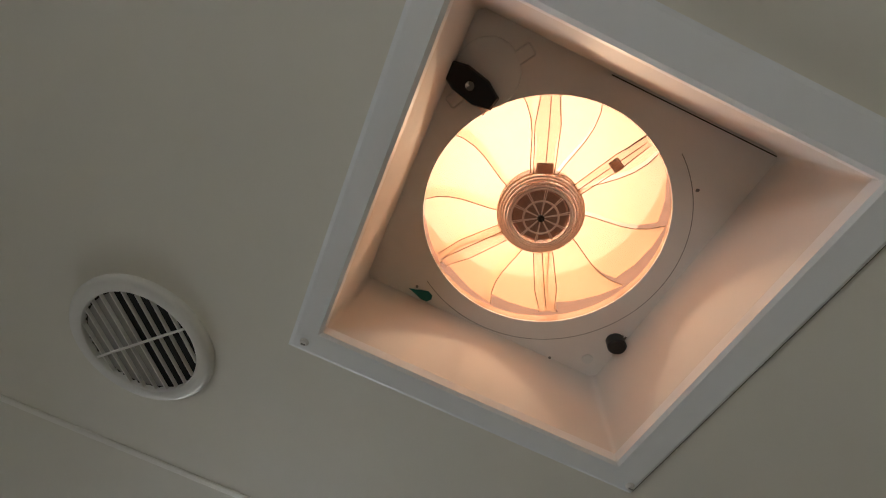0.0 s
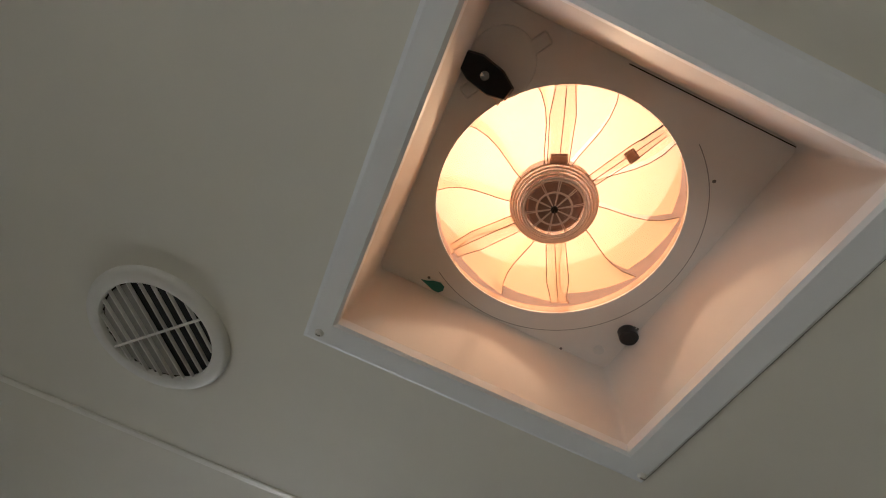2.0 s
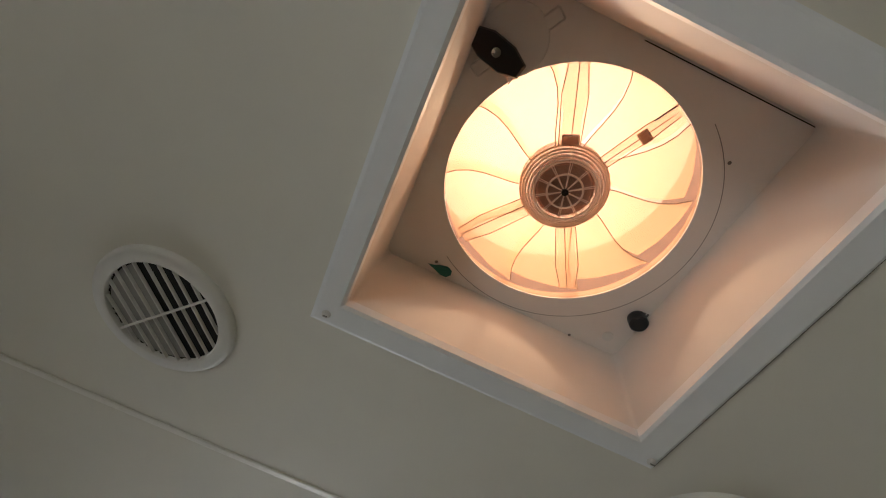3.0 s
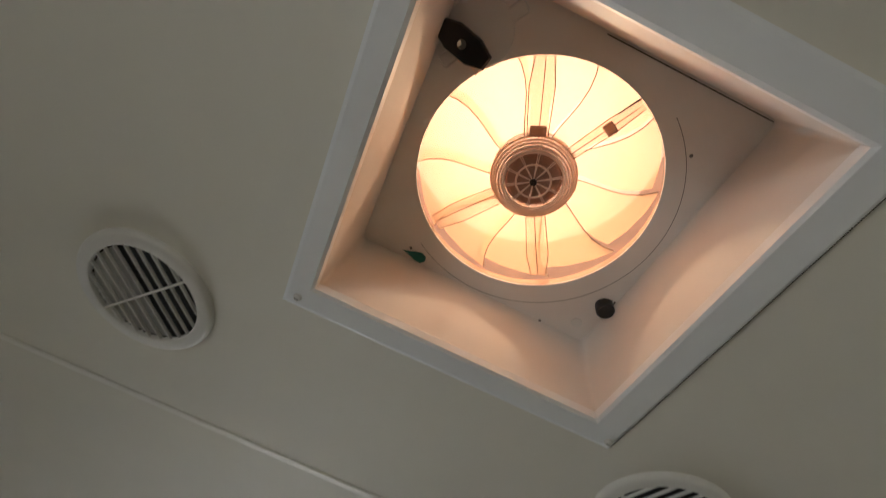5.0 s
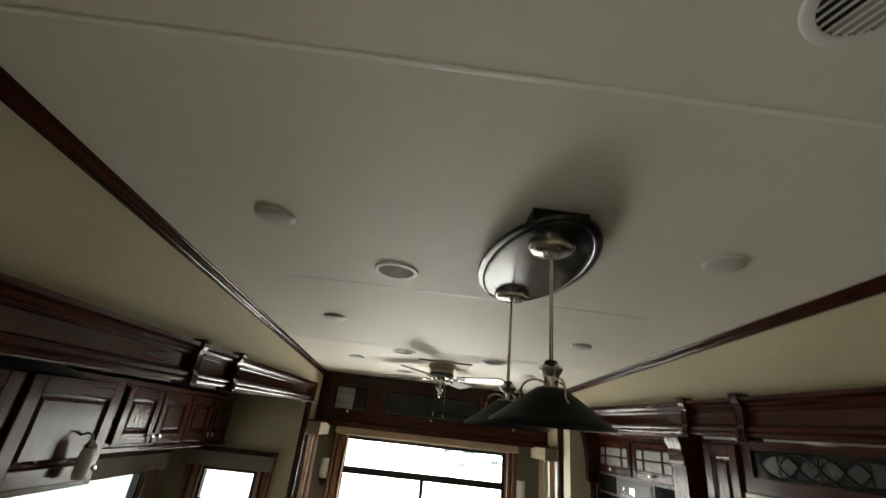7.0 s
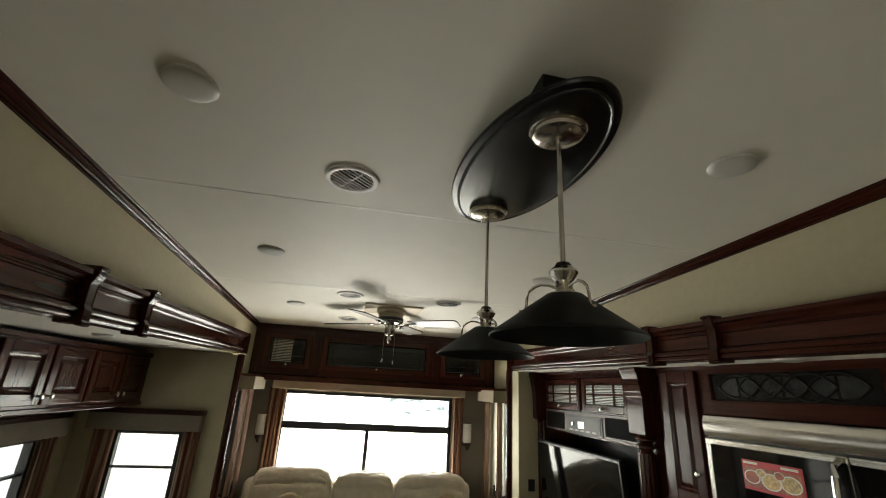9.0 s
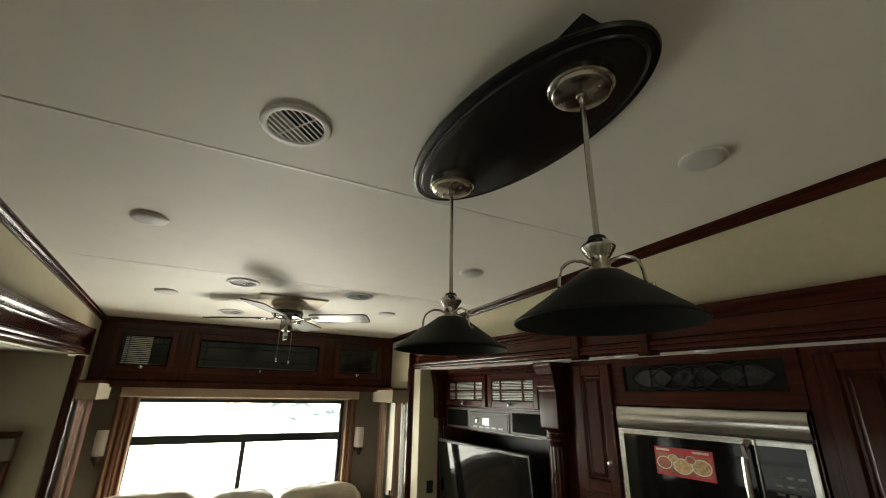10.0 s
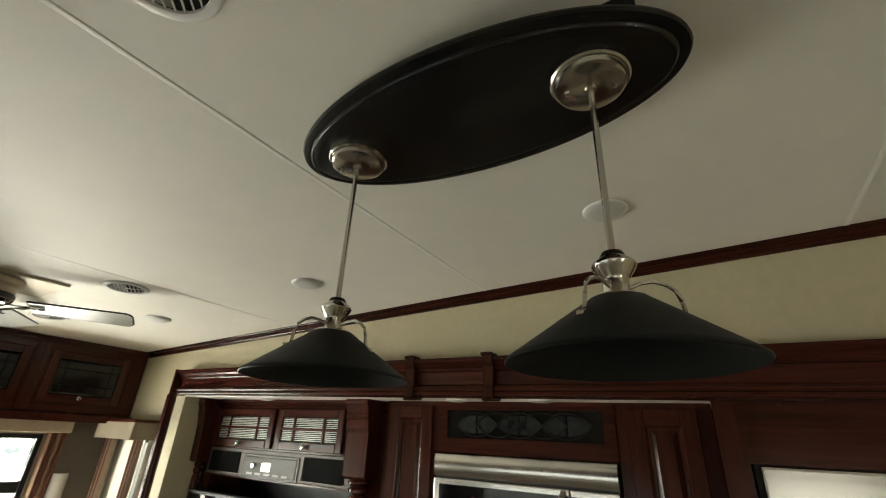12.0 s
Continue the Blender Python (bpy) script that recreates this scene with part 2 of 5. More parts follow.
def translucent(name, color, share, spread=0.2):
    """Thin plastic through which daylight shines."""
    m = bpy.data.materials.new(name)
    m.use_nodes = True
    nt = m.node_tree
    nt.nodes.remove(nt.nodes["Principled BSDF"])
    tr, df, mx = nt.nodes.new("ShaderNodeBsdfTranslucent"), nt.nodes.new("ShaderNodeBsdfDiffuse"), nt.nodes.new("ShaderNodeMixShader")
    nz, rp = nt.nodes.new("ShaderNodeTexNoise"), nt.nodes.new("ShaderNodeVectorMath")
    mr = nt.nodes.new("ShaderNodeMapRange")
    nz.inputs["Scale"].default_value = 14
    mr.inputs["To Min"].default_value, mr.inputs["To Max"].default_value = 1 - spread, 1.0
    rp.operation = 'SCALE'
    rp.inputs[0].default_value = color
    nt.links.new(nz.outputs["Fac"], mr.inputs["Value"])
    nt.links.new(mr.outputs[0], rp.inputs["Scale"])
    nt.links.new(rp.outputs[0], tr.inputs["Color"])
    df.inputs["Color"].default_value = (*color, 1)
    mx.inputs["Fac"].default_value = share
    nt.links.new(tr.outputs[0], mx.inputs[1])
    nt.links.new(df.outputs[0], mx.inputs[2])
    nt.links.new(mx.outputs[0], nt.nodes["Material Output"].inputs["Surface"])
    return m


lid_mat = translucent("translucent_vent_lid", (1.0, 0.55, 0.345), 0.12, 0.30)


def sheer(name, color, share):
    """Clear tinted plastic: part of the light passes straight through."""
    m = translucent(name, color, 0.25, 0.1)
    nt = m.node_tree
    tp, mx = nt.nodes.new("ShaderNodeBsdfTransparent"), nt.nodes.new("ShaderNodeMixShader")
    old = nt.nodes["Material Output"].inputs["Surface"].links[0].from_socket
    mx.inputs["Fac"].default_value = share
    nt.links.new(tp.outputs[0], mx.inputs[1])
    nt.links.new(old, mx.inputs[2])
    nt.links.new(mx.outputs[0], nt.nodes["Material Output"].inputs["Surface"])
    return m


fan_blade_mat = sheer("clear_amber_fan_blade", (0.95, 0.66, 0.40), 0.45)
fan_edge_mat = sheer("clear_blade_edge", (0.14, 0.075, 0.055), 0.8)
arm_mat = sheer("clear_motor_arm", (0.72, 0.52, 0.38), 0.45)
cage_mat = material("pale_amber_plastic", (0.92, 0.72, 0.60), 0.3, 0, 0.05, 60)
drum_mat = sheer("smoked_drum", (0.32, 0.19, 0.145), 0.72)
clip_mat = sheer("smoked_clip", (0.30, 0.18, 0.14), 0.85)
screen_mat = sheer("insect_screen", (0.85, 0.66, 0.45), 0.12)

# ---- mesh helpers ----


def part(name, bm, mat, parent=None, label="", smooth=False):
    """Links a bmesh as one mesh object, under a thing or a part."""
    me = bpy.data.meshes.new(name)
    bmesh.ops.recalc_face_normals(bm, faces=bm.faces)
    if smooth:
        for f in bm.faces:
            f.smooth = True
        for e in bm.edges:
            if len(e.link_faces) == 2 and e.calc_face_angle(0) > 0.6:
                e.smooth = False
    bm.to_mesh(me)
    bm.free()
    me.materials.append(mat)
    ob = new(name, me)
    if parent is not None:
        ob.parent = parent
    if label:
        ob["label"] = label
    return ob


def root(name, at=(0, 0, 0), label="", category="", group="", kind=""):
    ob = new(name)
    ob.empty_display_size = 0.05
    ob.location = at
    return tagged(ob, label, category, group, kind)


def box(x0, x1, y0, y1, z0, z1, bevel=0.0, bm=None, seg=1):
    bm = bm or bmesh.new()
    vs = [bm.verts.new((x, y, z)) for x in (x0, x1) for y in (y0, y1) for z in (z0, z1)]
    fs = [bm.faces.new([vs[i] for i in q]) for q in
          ((0, 1, 3, 2), (4, 6, 7, 5), (0, 4, 5, 1), (2, 3, 7, 6), (0, 2, 6, 4), (1, 5, 7, 3))]
    if bevel:
        es = {e for f in fs for e in f.edges}
        bmesh.ops.bevel(bm, geom=list(es), offset=bevel, segments=seg, affect='EDGES', profile=0.5)
    return bm


def lathe(profile, n=32, bm=None, at=(0, 0, 0), caps=False):
    """Turns (radius, height) pairs round z."""
    bm = bm or bmesh.new()
    rings = []
    for r, z in profile:
        if r < 1e-5:
            rings.append([bm.verts.new((at[0], at[1], at[2] + z))])
        else:
            rings.append([bm.verts.new((at[0] + r * math.cos(2 * math.pi * i / n), at[1] + r * math.sin(2 * math.pi * i / n), at[2] + z)) for i in range(n)])
    for a, b in zip(rings, rings[1:]):
        for i in range(n):
            j = (i + 1) % n
            if len(a) == 1 and len(b) == 1:
                continue
            if len(a) == 1:
                bm.faces.new((a[0], b[i], b[j]))
            elif len(b) == 1:
                bm.faces.new((a[i], a[j], b[0]))
            else:
                bm.faces.new((a[i], a[j], b[j], b[i]))
    return bm


def tube(points, r, n=8, bm=None):
    """A round tube along a line of points."""
    bm = bm or bmesh.new()
    pts = [Vector(p) for p in points]
    rings = []
    for i, p in enumerate(pts):
        d = (pts[min(i + 1, len(pts) - 1)] - pts[max(i - 1, 0)]).normalized()
        up = Vector((0, 0, 1)) if abs(d.z) < 0.9 else Vector((1, 0, 0))
        a = d.cross(up).normalized()
        b = d.cross(a)
        rings.append([bm.verts.new(p + r * (math.cos(2 * math.pi * k / n) * a + math.sin(2 * math.pi * k / n) * b)) for k in range(n)])
    for a, b in zip(rings, rings[1:]):
        for k in range(n):
            bm.faces.new((a[k], a[(k + 1) % n], b[(k + 1) % n], b[k]))
    bm.faces.new(rings[0])
    bm.faces.new(rings[-1][::-1])
    return bm


def moulding(profile, y0, y1, tilt=0.0, ymid=0.0, side=1, bm=None):
    """A closed (x, z) profile drawn out along y; tilt: rise per metre."""
    bm = bm or bmesh.new()
    ends = [[bm.verts.new((side * x, y, z + tilt * (y - ymid))) for x, z in profile] for y in (y0, y1)]
    n = len(profile)
    for i in range(n):
        bm.faces.new((ends[0][i], ends[0][(i + 1) % n], ends[1][(i + 1) % n], ends[1][i]))
    bm.faces.new(ends[0])
    bm.faces.new(ends[1][::-1])
    return bm


def ceil_z(y):
    return 2.27 - 0.033 * y


def holed(u_cuts, v_cuts, holes, make):
    """Boxes over a grid of cuts, but for the cells inside a hole."""
    bm = bmesh.new()
    for u0, u1 in zip(u_cuts, u_cuts[1:]):
        for v0, v1 in zip(v_cuts, v_cuts[1:]):
            um, vm = (u0 + u1) / 2, (v0 + v1) / 2
            if not any(a < um < b and c < vm < d for a, b, c, d in holes):
                make(bm, u0, u1, v0, v1)
    return bm


def wall(name, axis, p0, p1, u0, u1, z0, z1, mat, holes=()):
    """A wall across x or y from p0 to p1 thick, with openings (u0, u1, z0, z1)."""
    us = sorted({u0, u1, *[h[i] for h in holes for i in (0, 1)]})
    zs = sorted({z0, z1, *[h[i] for h in holes for i in (2, 3)]})
    if axis == "x":
        bm = holed(us, zs, holes, lambda b, a, c, d, e: box(p0, p1, a, c, d, e, bm=b))
    else:
        bm = holed(us, zs, holes, lambda b, a, c, d, e: box(a, c, p0, p1, d, e, bm=b))
    return tagged(part(name, bm, mat), kind="structure")


# ---- shell ----
LX, RX, REAR, FRONT = -0.915, 1.335, 4.82, -1.6
VX0, VX1, VY0, VY1 = 0.030, 0.370, 0.032, 0.373

tagged(part("floor", box(-2.0, 2.1, FRONT - 0.06, REAR + 0.1, -0.08, 0.0), floor_mat), kind="structure")


def slab(b, x0, x1, y0, y1):
    vs = [b.verts.new((x, y, ceil_z(y) + dz)) for x in (x0, x1) for y in (y0, y1) for dz in (0, 0.05)]
    for q in ((0, 1, 3, 2), (4, 6, 7, 5), (0, 4, 5, 1), (2, 3, 7, 6), (0, 2, 6, 4), (1, 5, 7, 3)):
        b.faces.new([vs[i] for i in q])


tagged(part("ceiling", holed([LX - 0.05, VX0, VX1, RX + 0.05], [FRONT - 0.05, VY0, VY1, REAR + 0.05],
                             [(VX0, VX1, VY0, VY1)], slab), ceiling_mat), kind="structure")
for sy in (-0.53, 0.686, 1.858, 3.055):
    z = ceil_z(sy)
    b = bmesh.new()
    prof = [(-0.0070, 0.001), (-0.0067, -0.0005), (-0.0040, -0.0014), (0.0040, -0.0014), (0.0067, -0.0005), (0.0070, 0.001)]
    e = [[b.verts.new((x, sy + p, z + q)) for p, q in prof] for x in (LX, RX)]
    for i in range(len(prof) - 1):
        b.faces.new((e[0][i], e[0][i + 1], e[1][i + 1], e[1][i]))
    tagged(part("trim", b, seam_mat, label="cream vinyl strip over a ceiling seam"), kind="structure")

# main side walls over and beyond the slide openings, and the ends
# EW: unseen opening, added for the lamp that lights the front ceiling
EW = (-1.08, -0.52, 0.92, 1.60)
SIDEWIN = (4.24, 4.60, 0.75, 1.56)
SLY0, SLY1, SRY1 = 0.10, 3.95, 3.962
wall("wall_left", "x", LX - 0.07, LX, FRONT, REAR + 0.06, 0, 2.40, wall_mat,
     [SIDEWIN, EW, (SLY0, SLY1, -0.01, 1.80)])
wall("wall_right", "x", RX, RX + 0.07, FRONT, REAR + 0.06, 0, 2.40, wall_mat,
     [SIDEWIN, (SLY0, SRY1, -0.01, 1.822)])
RW = (-0.62, 0.98, 0.78, 1.555)
wall("wall_rear", "y", REAR, REAR + 0.06, LX, RX, 0, 2.30, rear_wall_mat, [RW])
wall("wall_front", "y", FRONT - 0.06, FRONT, LX, RX, 0, 2.45, wall_mat)

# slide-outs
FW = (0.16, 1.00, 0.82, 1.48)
SW = (-1.56, -1.13, 0.80, 1.262)
DW = (1.75, 3.62, 0.76, 1.235)
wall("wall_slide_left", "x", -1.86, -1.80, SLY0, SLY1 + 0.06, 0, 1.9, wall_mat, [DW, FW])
wall("wall_slide_left_end", "y", SLY1, SLY1 + 0.06, -1.80, LX - 0.07, 0, 1.9, wall_mat, [SW])
wall("wall_slide_left_front", "y", SLY0 - 0.06, SLY0, -1.86, LX - 0.07, 0, 1.9, wall_mat)
b = bmesh.new()
vs = [b.verts.new((x, y, 1.803 + 0.017 * (y - SLY1) + dz)) for x in (-1.80, LX - 0.07) for y in (SLY0, SLY1) for dz in (0, 0.04)]
for q in ((0, 1, 3, 2), (4, 6, 7, 5), (0, 4, 5, 1), (2, 3, 7, 6), (0, 2, 6, 4), (1, 5, 7, 3)):
    b.faces.new([vs[i] for i in q])
tagged(part("ceiling_slide_left", b, ceiling_mat), kind="structure")
wall("wall_slide_right", "x", 1.95, 2.0, SLY0, SRY1 + 0.06, 0, 1.9, wall_mat)
wall("wall_slide_right_end", "y", SRY1, SRY1 + 0.06, RX + 0.07, 1.95, 0, 1.9, wall_mat)
wall("wall_slide_right_front", "y", SLY0 - 0.06, SLY0, RX + 0.07, 2.0, 0, 1.9, wall_mat)
b = bmesh.new()
vs = [b.verts.new((x, y, 1.775 + 0.012 * (y - 1.2) + dz)) for x in (RX - 0.004, 1.95) for y in (SLY0, SRY1) for dz in (0, 0.09)]
for q in ((0, 1, 3, 2), (4, 6, 7, 5), (0, 4, 5, 1), (2, 3, 7, 6), (0, 2, 6, 4), (1, 5, 7, 3)):
    b.faces.new([vs[i] for i in q])
tagged(part("ceiling_slide_right", b, ceiling_mat), kind="structure")

# trim moulding under the ceiling along both sides
cove = [(0, 0.0), (-0.024, 0.0), (-0.0245, -0.005), (-0.022, -0.009), (-0.017, -0.011), (-0.017, -0.013), (-0.0205, -0.016), (-0.0205, -0.021), (-0.016, -0.025), (-0.013, -0.027), (-0.0145, -0.031), (-0.012, -0.035), (-0.008, -0.036), (-0.009, -0.040), (0, -0.042)]
for x, s in ((RX, 1), (LX, -1)):
    b = bmesh.new()
    e = [[b.verts.new((x + s * p * 1.0 - s * 0.0, y, ceil_z(y) + q)) for p, q in cove] for y in (FRONT, 4.578)]
    n = len(cove)
    for i in range(n):
        b.faces.new((e[0][i], e[0][(i + 1) % n], e[1][(i + 1) % n], e[1][i]))
    b.faces.new(e[0])
    b.faces.new(e[1][::-1])
    tagged(part("trim", b, wood_y, label="cherry cove moulding below the ceiling"), kind="structure")

# ---- slide headers ----
# profile: depth out from the wall, height over the header's lower edge
HEAD = [(0, 0), (0.070, 0), (0.077, 0.003), (0.079, 0.008), (0.077, 0.013), (0.071, 0.015), (0.071, 0.018), (0.079, 0.021), (0.082, 0.027),
        (0.080, 0.033), (0.072, 0.036), (0.072, 0.039), (0.066, 0.041), (0.060, 0.046), (0.058, 0.093), (0.064, 0.095), (0.067, 0.099), (0.065, 0.103),
        (0.065, 0.106), (0.072, 0.112), (0.080, 0.122), (0.092, 0.130), (0.092, 0.144), (0, 0.144)]


def header(x_wall, side, z0, tilt, y0, y1, label):
    r = root("slide_header", (0, 0, 0), label, "header")
    prof = [(x_wall - side * d, z0 + h) for d, h in HEAD]
    part("fascia", moulding(prof, y0, y1, tilt, 2.0), wood_y, r)
    z = z0 + tilt * (y1 - 2.0)
    part("end_cap", box(min(x_wall, x_wall - side * 0.098), max(x_wall, x_wall - side * 0.098), y1, y1 + 0.018, z - 0.004, z + 0.148, 0.003), wood_z, r)
    return r


def header_bracket(x_wall, side, y, z0):
    r = root("header_bracket", (x_wall, y, z0), "dark cherry bracket block wrapped round the slide header", "bracket", "header brackets")
    prof = [(0.02, -0.012), (0.084, -0.012), (0.093, -0.004), (0.093, 0.030), (0.086, 0.042), (0.086, 0.104), (0.097, 0.122), (0.101, 0.134),
            (0.101, 0.152), (0.02, 0.152)]
    clamp = moulding([(-side * d, h) for d, h in prof], -0.021, 0.021)
    bmesh.ops.bevel(clamp, geom=[e for e in clamp.edges if len(e.link_faces) == 2], offset=0.0022, segments=1, affect='EDGES')
    part("clamp", clamp, dark_wood, r)
    part("cap", box(*sorted((-side * 0.05, -side * 0.107)), -0.024, 0.024, 0.146, 0.158, 0.003), dark_wood, r)
    part("toe", box(*sorted((-side * 0.074, -side * 0.097)), -0.023, 0.023, -0.017, -0.005, 0.004), dark_wood, r)
    return r


header(RX, 1, 1.781, 0.017, SLY0, 3.962, "long moulded cherry header over the kitchen slide")
header(LX, -1, 1.752, 0.028, SLY0, 3.94, "long moulded cherry header over the dinette slide")
for y in (1.815, 2.172):
    header_bracket(RX, 1, y, 1.781 + 0.017 * (y - 2))
for y in (1.852, 2.237):
    header_bracket(LX, -1, y, 1.752 + 0.028 * (y - 2))
for x, s, y, z in ((RX, 1, 3.962, 1.816), (LX, -1, 3.94, 1.798)):
    a = 0.052 if s > 0 else 0.036
    b = box(*sorted((x - s * a, x - s * (a + 0.046))), y - 0.004, y + 0.036, 0, z, 0.006, seg=2)
    box(*sorted((x - s * (a + 0.008), x - s * (a + 0.036))), y - 0.012, y + 0.030, 0, z, 0.005, bm=b)
    tagged(part("trim", b, wood_z, label="upright cherry casing at the slide opening"), kind="structure")


tagged(part("trim", box(LX + 0.001, LX + 0.038, SLY1 - 0.006, SLY1 + 0.02, 0, 1.79), wall_mat, label="cream filler strip beside the slide casing"), kind="structure")


# ---- roof vent ----
def roof_vent():
    cx, cy = 0.5 * (VX0 + VX1), 0.5 * (VY0 + VY1)
    r = root("roof_vent", (cx, cy, ceil_z(cy)), "square white roof vent with a round screened fan, daylit amber", "roof vent")
    s = -0.033

    def ring(sq):
        b = bmesh.new()
        loops = [[b.verts.new((hx * a, hy * a + oy, z + s * hy * a * k)) for hx, hy in ((-1, -1), (1, -1), (1, 1), (-1, 1))] for a, z, k, oy in sq]
        for p, q in zip(loops, loops[1:]):
            for i in range(4):
                b.faces.new((p[i], p[(i + 1) % 4], q[(i + 1) % 4], q[i]))
        return b

    def ring2(sq):
        b = ring(sq)
        for v in b.verts:
            if max(abs(v.co.x), abs(v.co.y)) > 0.18:
                v.co.x += 0.004
                v.co.y -= 0.001
        return b

    # flange on the ceiling and the tapered collar
    fl = ring2([(0.2005, 0.001, 1, 0), (0.200, -0.006, 1, 0), (0.196, -0.0075, 1, 0), (0.171, -0.0075, 1, 0), (0.1675, -0.005, 1, 0), (0.1665, 0.004, 1, 0)])
    part("flange", fl, flange_mat, r, "white plastic garnish frame")
    def rounded(x0, x1, y0, y1, rad):
        pts = []
        for cx_, cy_, a0 in ((x1 - rad, y1 - rad, 0), (x0 + rad, y1 - rad, 90), (x0 + rad, y0 + rad, 180), (x1 - rad, y0 + rad, 270)):
            pts += [(cx_ + rad * math.cos(radians(a0 + 15 * k)), cy_ + rad * math.sin(radians(a0 + 15 * k))) for k in range(7)]
        return pts

    co = bmesh.new()
    rows = []
    for t in (0.0, 0.25, 0.5, 0.75, 1.0):
        f = lambda a, b_: a + (b_ - a) * t
        rows.append([co.verts.new((x, y, f(0.003 + s * y, 0.1265))) for x, y in
                     rounded(f(-0.1668, -0.160), f(0.1668, 0.172), f(-0.1668, -0.157), f(0.1668, 0.177), f(0.004, 0.010))])
    n_ = len(rows[0])
    for p, q in zip(rows, rows[1:]):
        for k in range(n_):
            co.faces.new((p[k], p[(k + 1) % n_], q[(k + 1) % n_], q[k]))
    part("collar", co, vent_plastic, r, "tapered white plastic collar", True)
    # plate with a round hole
    pl = bmesh.new()
    n = 64
    hx, hy, hr = -0.0160, -0.0095, 0.1205
    inner = [pl.verts.new((hx + hr * math.cos(2 * math.pi * i / n), hy + hr * math.sin(2 * math.pi * i / n), 0.066)) for i in range(n)]
    outer = []
    for i in range(n):
        c, q = math.cos(2 * math.pi * i / n), math.sin(2 * math.pi * i / n)
        k = 0.175 / max(abs(c), abs(q))
        outer.append(pl.verts.new((hx + k * c, hy + k * q, 0.066)))
    lip = [pl.verts.new((v.co.x, v.co.y, 0.068)) for v in inner]
    for i in range(n):
        j = (i + 1) % n
        pl.faces.new((inner[i], inner[j], outer[j], outer[i]))
        pl.faces.new((inner[i], inner[j], lip[j], lip[i]))
    part("plate", pl, vent_inner, r, "white base plate with a round hole")
    part("throat", lathe([(0.1205, 0.067), (0.1265, 0.087)], 64, at=(hx, hy, 0)), throat_mat, r, "throat wall round the fan, coloured as lit orange by the lid", True)
    arc = [(hx + 0.003 + 0.1385 * math.cos(radians(a)), hy + 0.005 + 0.1385 * math.sin(radians(a)), 0.0661) for a in range(-58, 128, 3)]
    part("groove", tube(arc, 0.00045, 5), grey_plastic, r)
    part("screen_rim", lathe([(0.1204, 0.0), (0.1200, -0.0015), (0.1194, -0.0015), (0.1190, 0.0)], 64, at=(hx, hy, 0.069)), screen_mat, r, "fine screen edge", True)
    # the gap's darkness, drawn as a thin black strip
    part("plate_gap", box(-0.03, 0.1355, -0.1532, -0.1523, 0.0652, 0.0660), shadow_black, r, "thin black strip for the gap along the plate")
    # fan: blades over the hole, each a twisted translucent petal
    hub = (hx - 0.0015, hy - 0.0015)
    for k in range(10):
        b = bmesh.new()
        a0 = 2 * math.pi * k / 10 + 0.2
        rows = []
        for i in range(7):
            rr = 0.040 + (0.1260 - 0.040) * i / 6
            sweep = 0.15 * math.sin(i / 6 * 2.6)
            rows.append([b.verts.new((hub[0] + rr * math.cos(a0 + sweep + w), hub[1] + rr * math.sin(a0 + sweep + w), 0.088 + 0.022 * t))
                         for w, t in ((0, 0), (0.22, 0.4), (0.46, 0.75), (0.67, 1.0))])
        for p, q in zip(rows, rows[1:]):
            for i in range(3):
                b.faces.new((p[i], p[i + 1], q[i + 1], q[i]))
        bl = part("fan_blade", b, fan_blade_mat, r, "translucent amber fan blade", True)
        e = [(hub[0] + (0.040 + 0.085 * i / 6) * math.cos(a0 + 0.15 * math.sin(i / 6 * 2.6)),
              hub[1] + (0.040 + 0.085 * i / 6) * math.sin(a0 + 0.15 * math.sin(i / 6 * 2.6)), 0.087) for i in range(7)]
        part("blade_edge", tube(e, 0.00052, 5), fan_edge_mat, bl)
    part("motor", lathe([(0, 0.074), (0.026, 0.074), (0.0295, 0.078), (0.0295, 0.098), (0, 0.098)], 32, at=(hub[0], hub[1], 0.004)), motor_mat, r, "brown smoked fan motor", True)
    cage = bmesh.new()
    for rad, zz in ((0.0175, 0.0725), (0.0300, 0.073), (0.0325, 0.073), (0.0355, 0.0745), (0.0385, 0.077), (0.041, 0.079), (0.0435, 0.083)):
        pts = [(hub[0] + rad * math.cos(2 * math.pi * i / 40), hub[1] + rad * math.sin(2 * math.pi * i / 40), zz) for i in range(41)]
        tube(pts, 0.0011, 6, cage)
    part("cage_drum", lathe([(0.020, 0.0795), (0.036, 0.080), (0.0440, 0.086), (0.0440, 0.100)], 40, at=(hub[0], hub[1], 0)), drum_mat, r, "smoked clear drum round the motor", True)
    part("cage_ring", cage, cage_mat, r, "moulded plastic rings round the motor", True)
    for k in range(20):
        a = 2 * math.pi * (k // 2) / 10 + (0.035 if k % 2 else -0.035)
        part("cage_spoke", tube([(hub[0], hub[1], 0.072), (hub[0] + 0.0315 * math.cos(a), hub[1] + 0.0315 * math.sin(a), 0.073),
                                 (hub[0] + 0.0435 * math.cos(a), hub[1] + 0.0435 * math.sin(a), 0.083)], 0.00055, 5), cage_mat, r)
    part("hub_screw", lathe([(0, 0.069), (0.0035, 0.069), (0.0035, 0.074), (0, 0.074)], 12, at=(hub[0], hub[1], 0)), black_plastic, r)
    # motor arms out to the rim
    for a, w in ((-2.0, 0.010), (-1.12, 0.006), (1.0, 0.010), (2.2, 0.010)):
        c, q = math.cos(a), math.sin(a)
        b = bmesh.new()
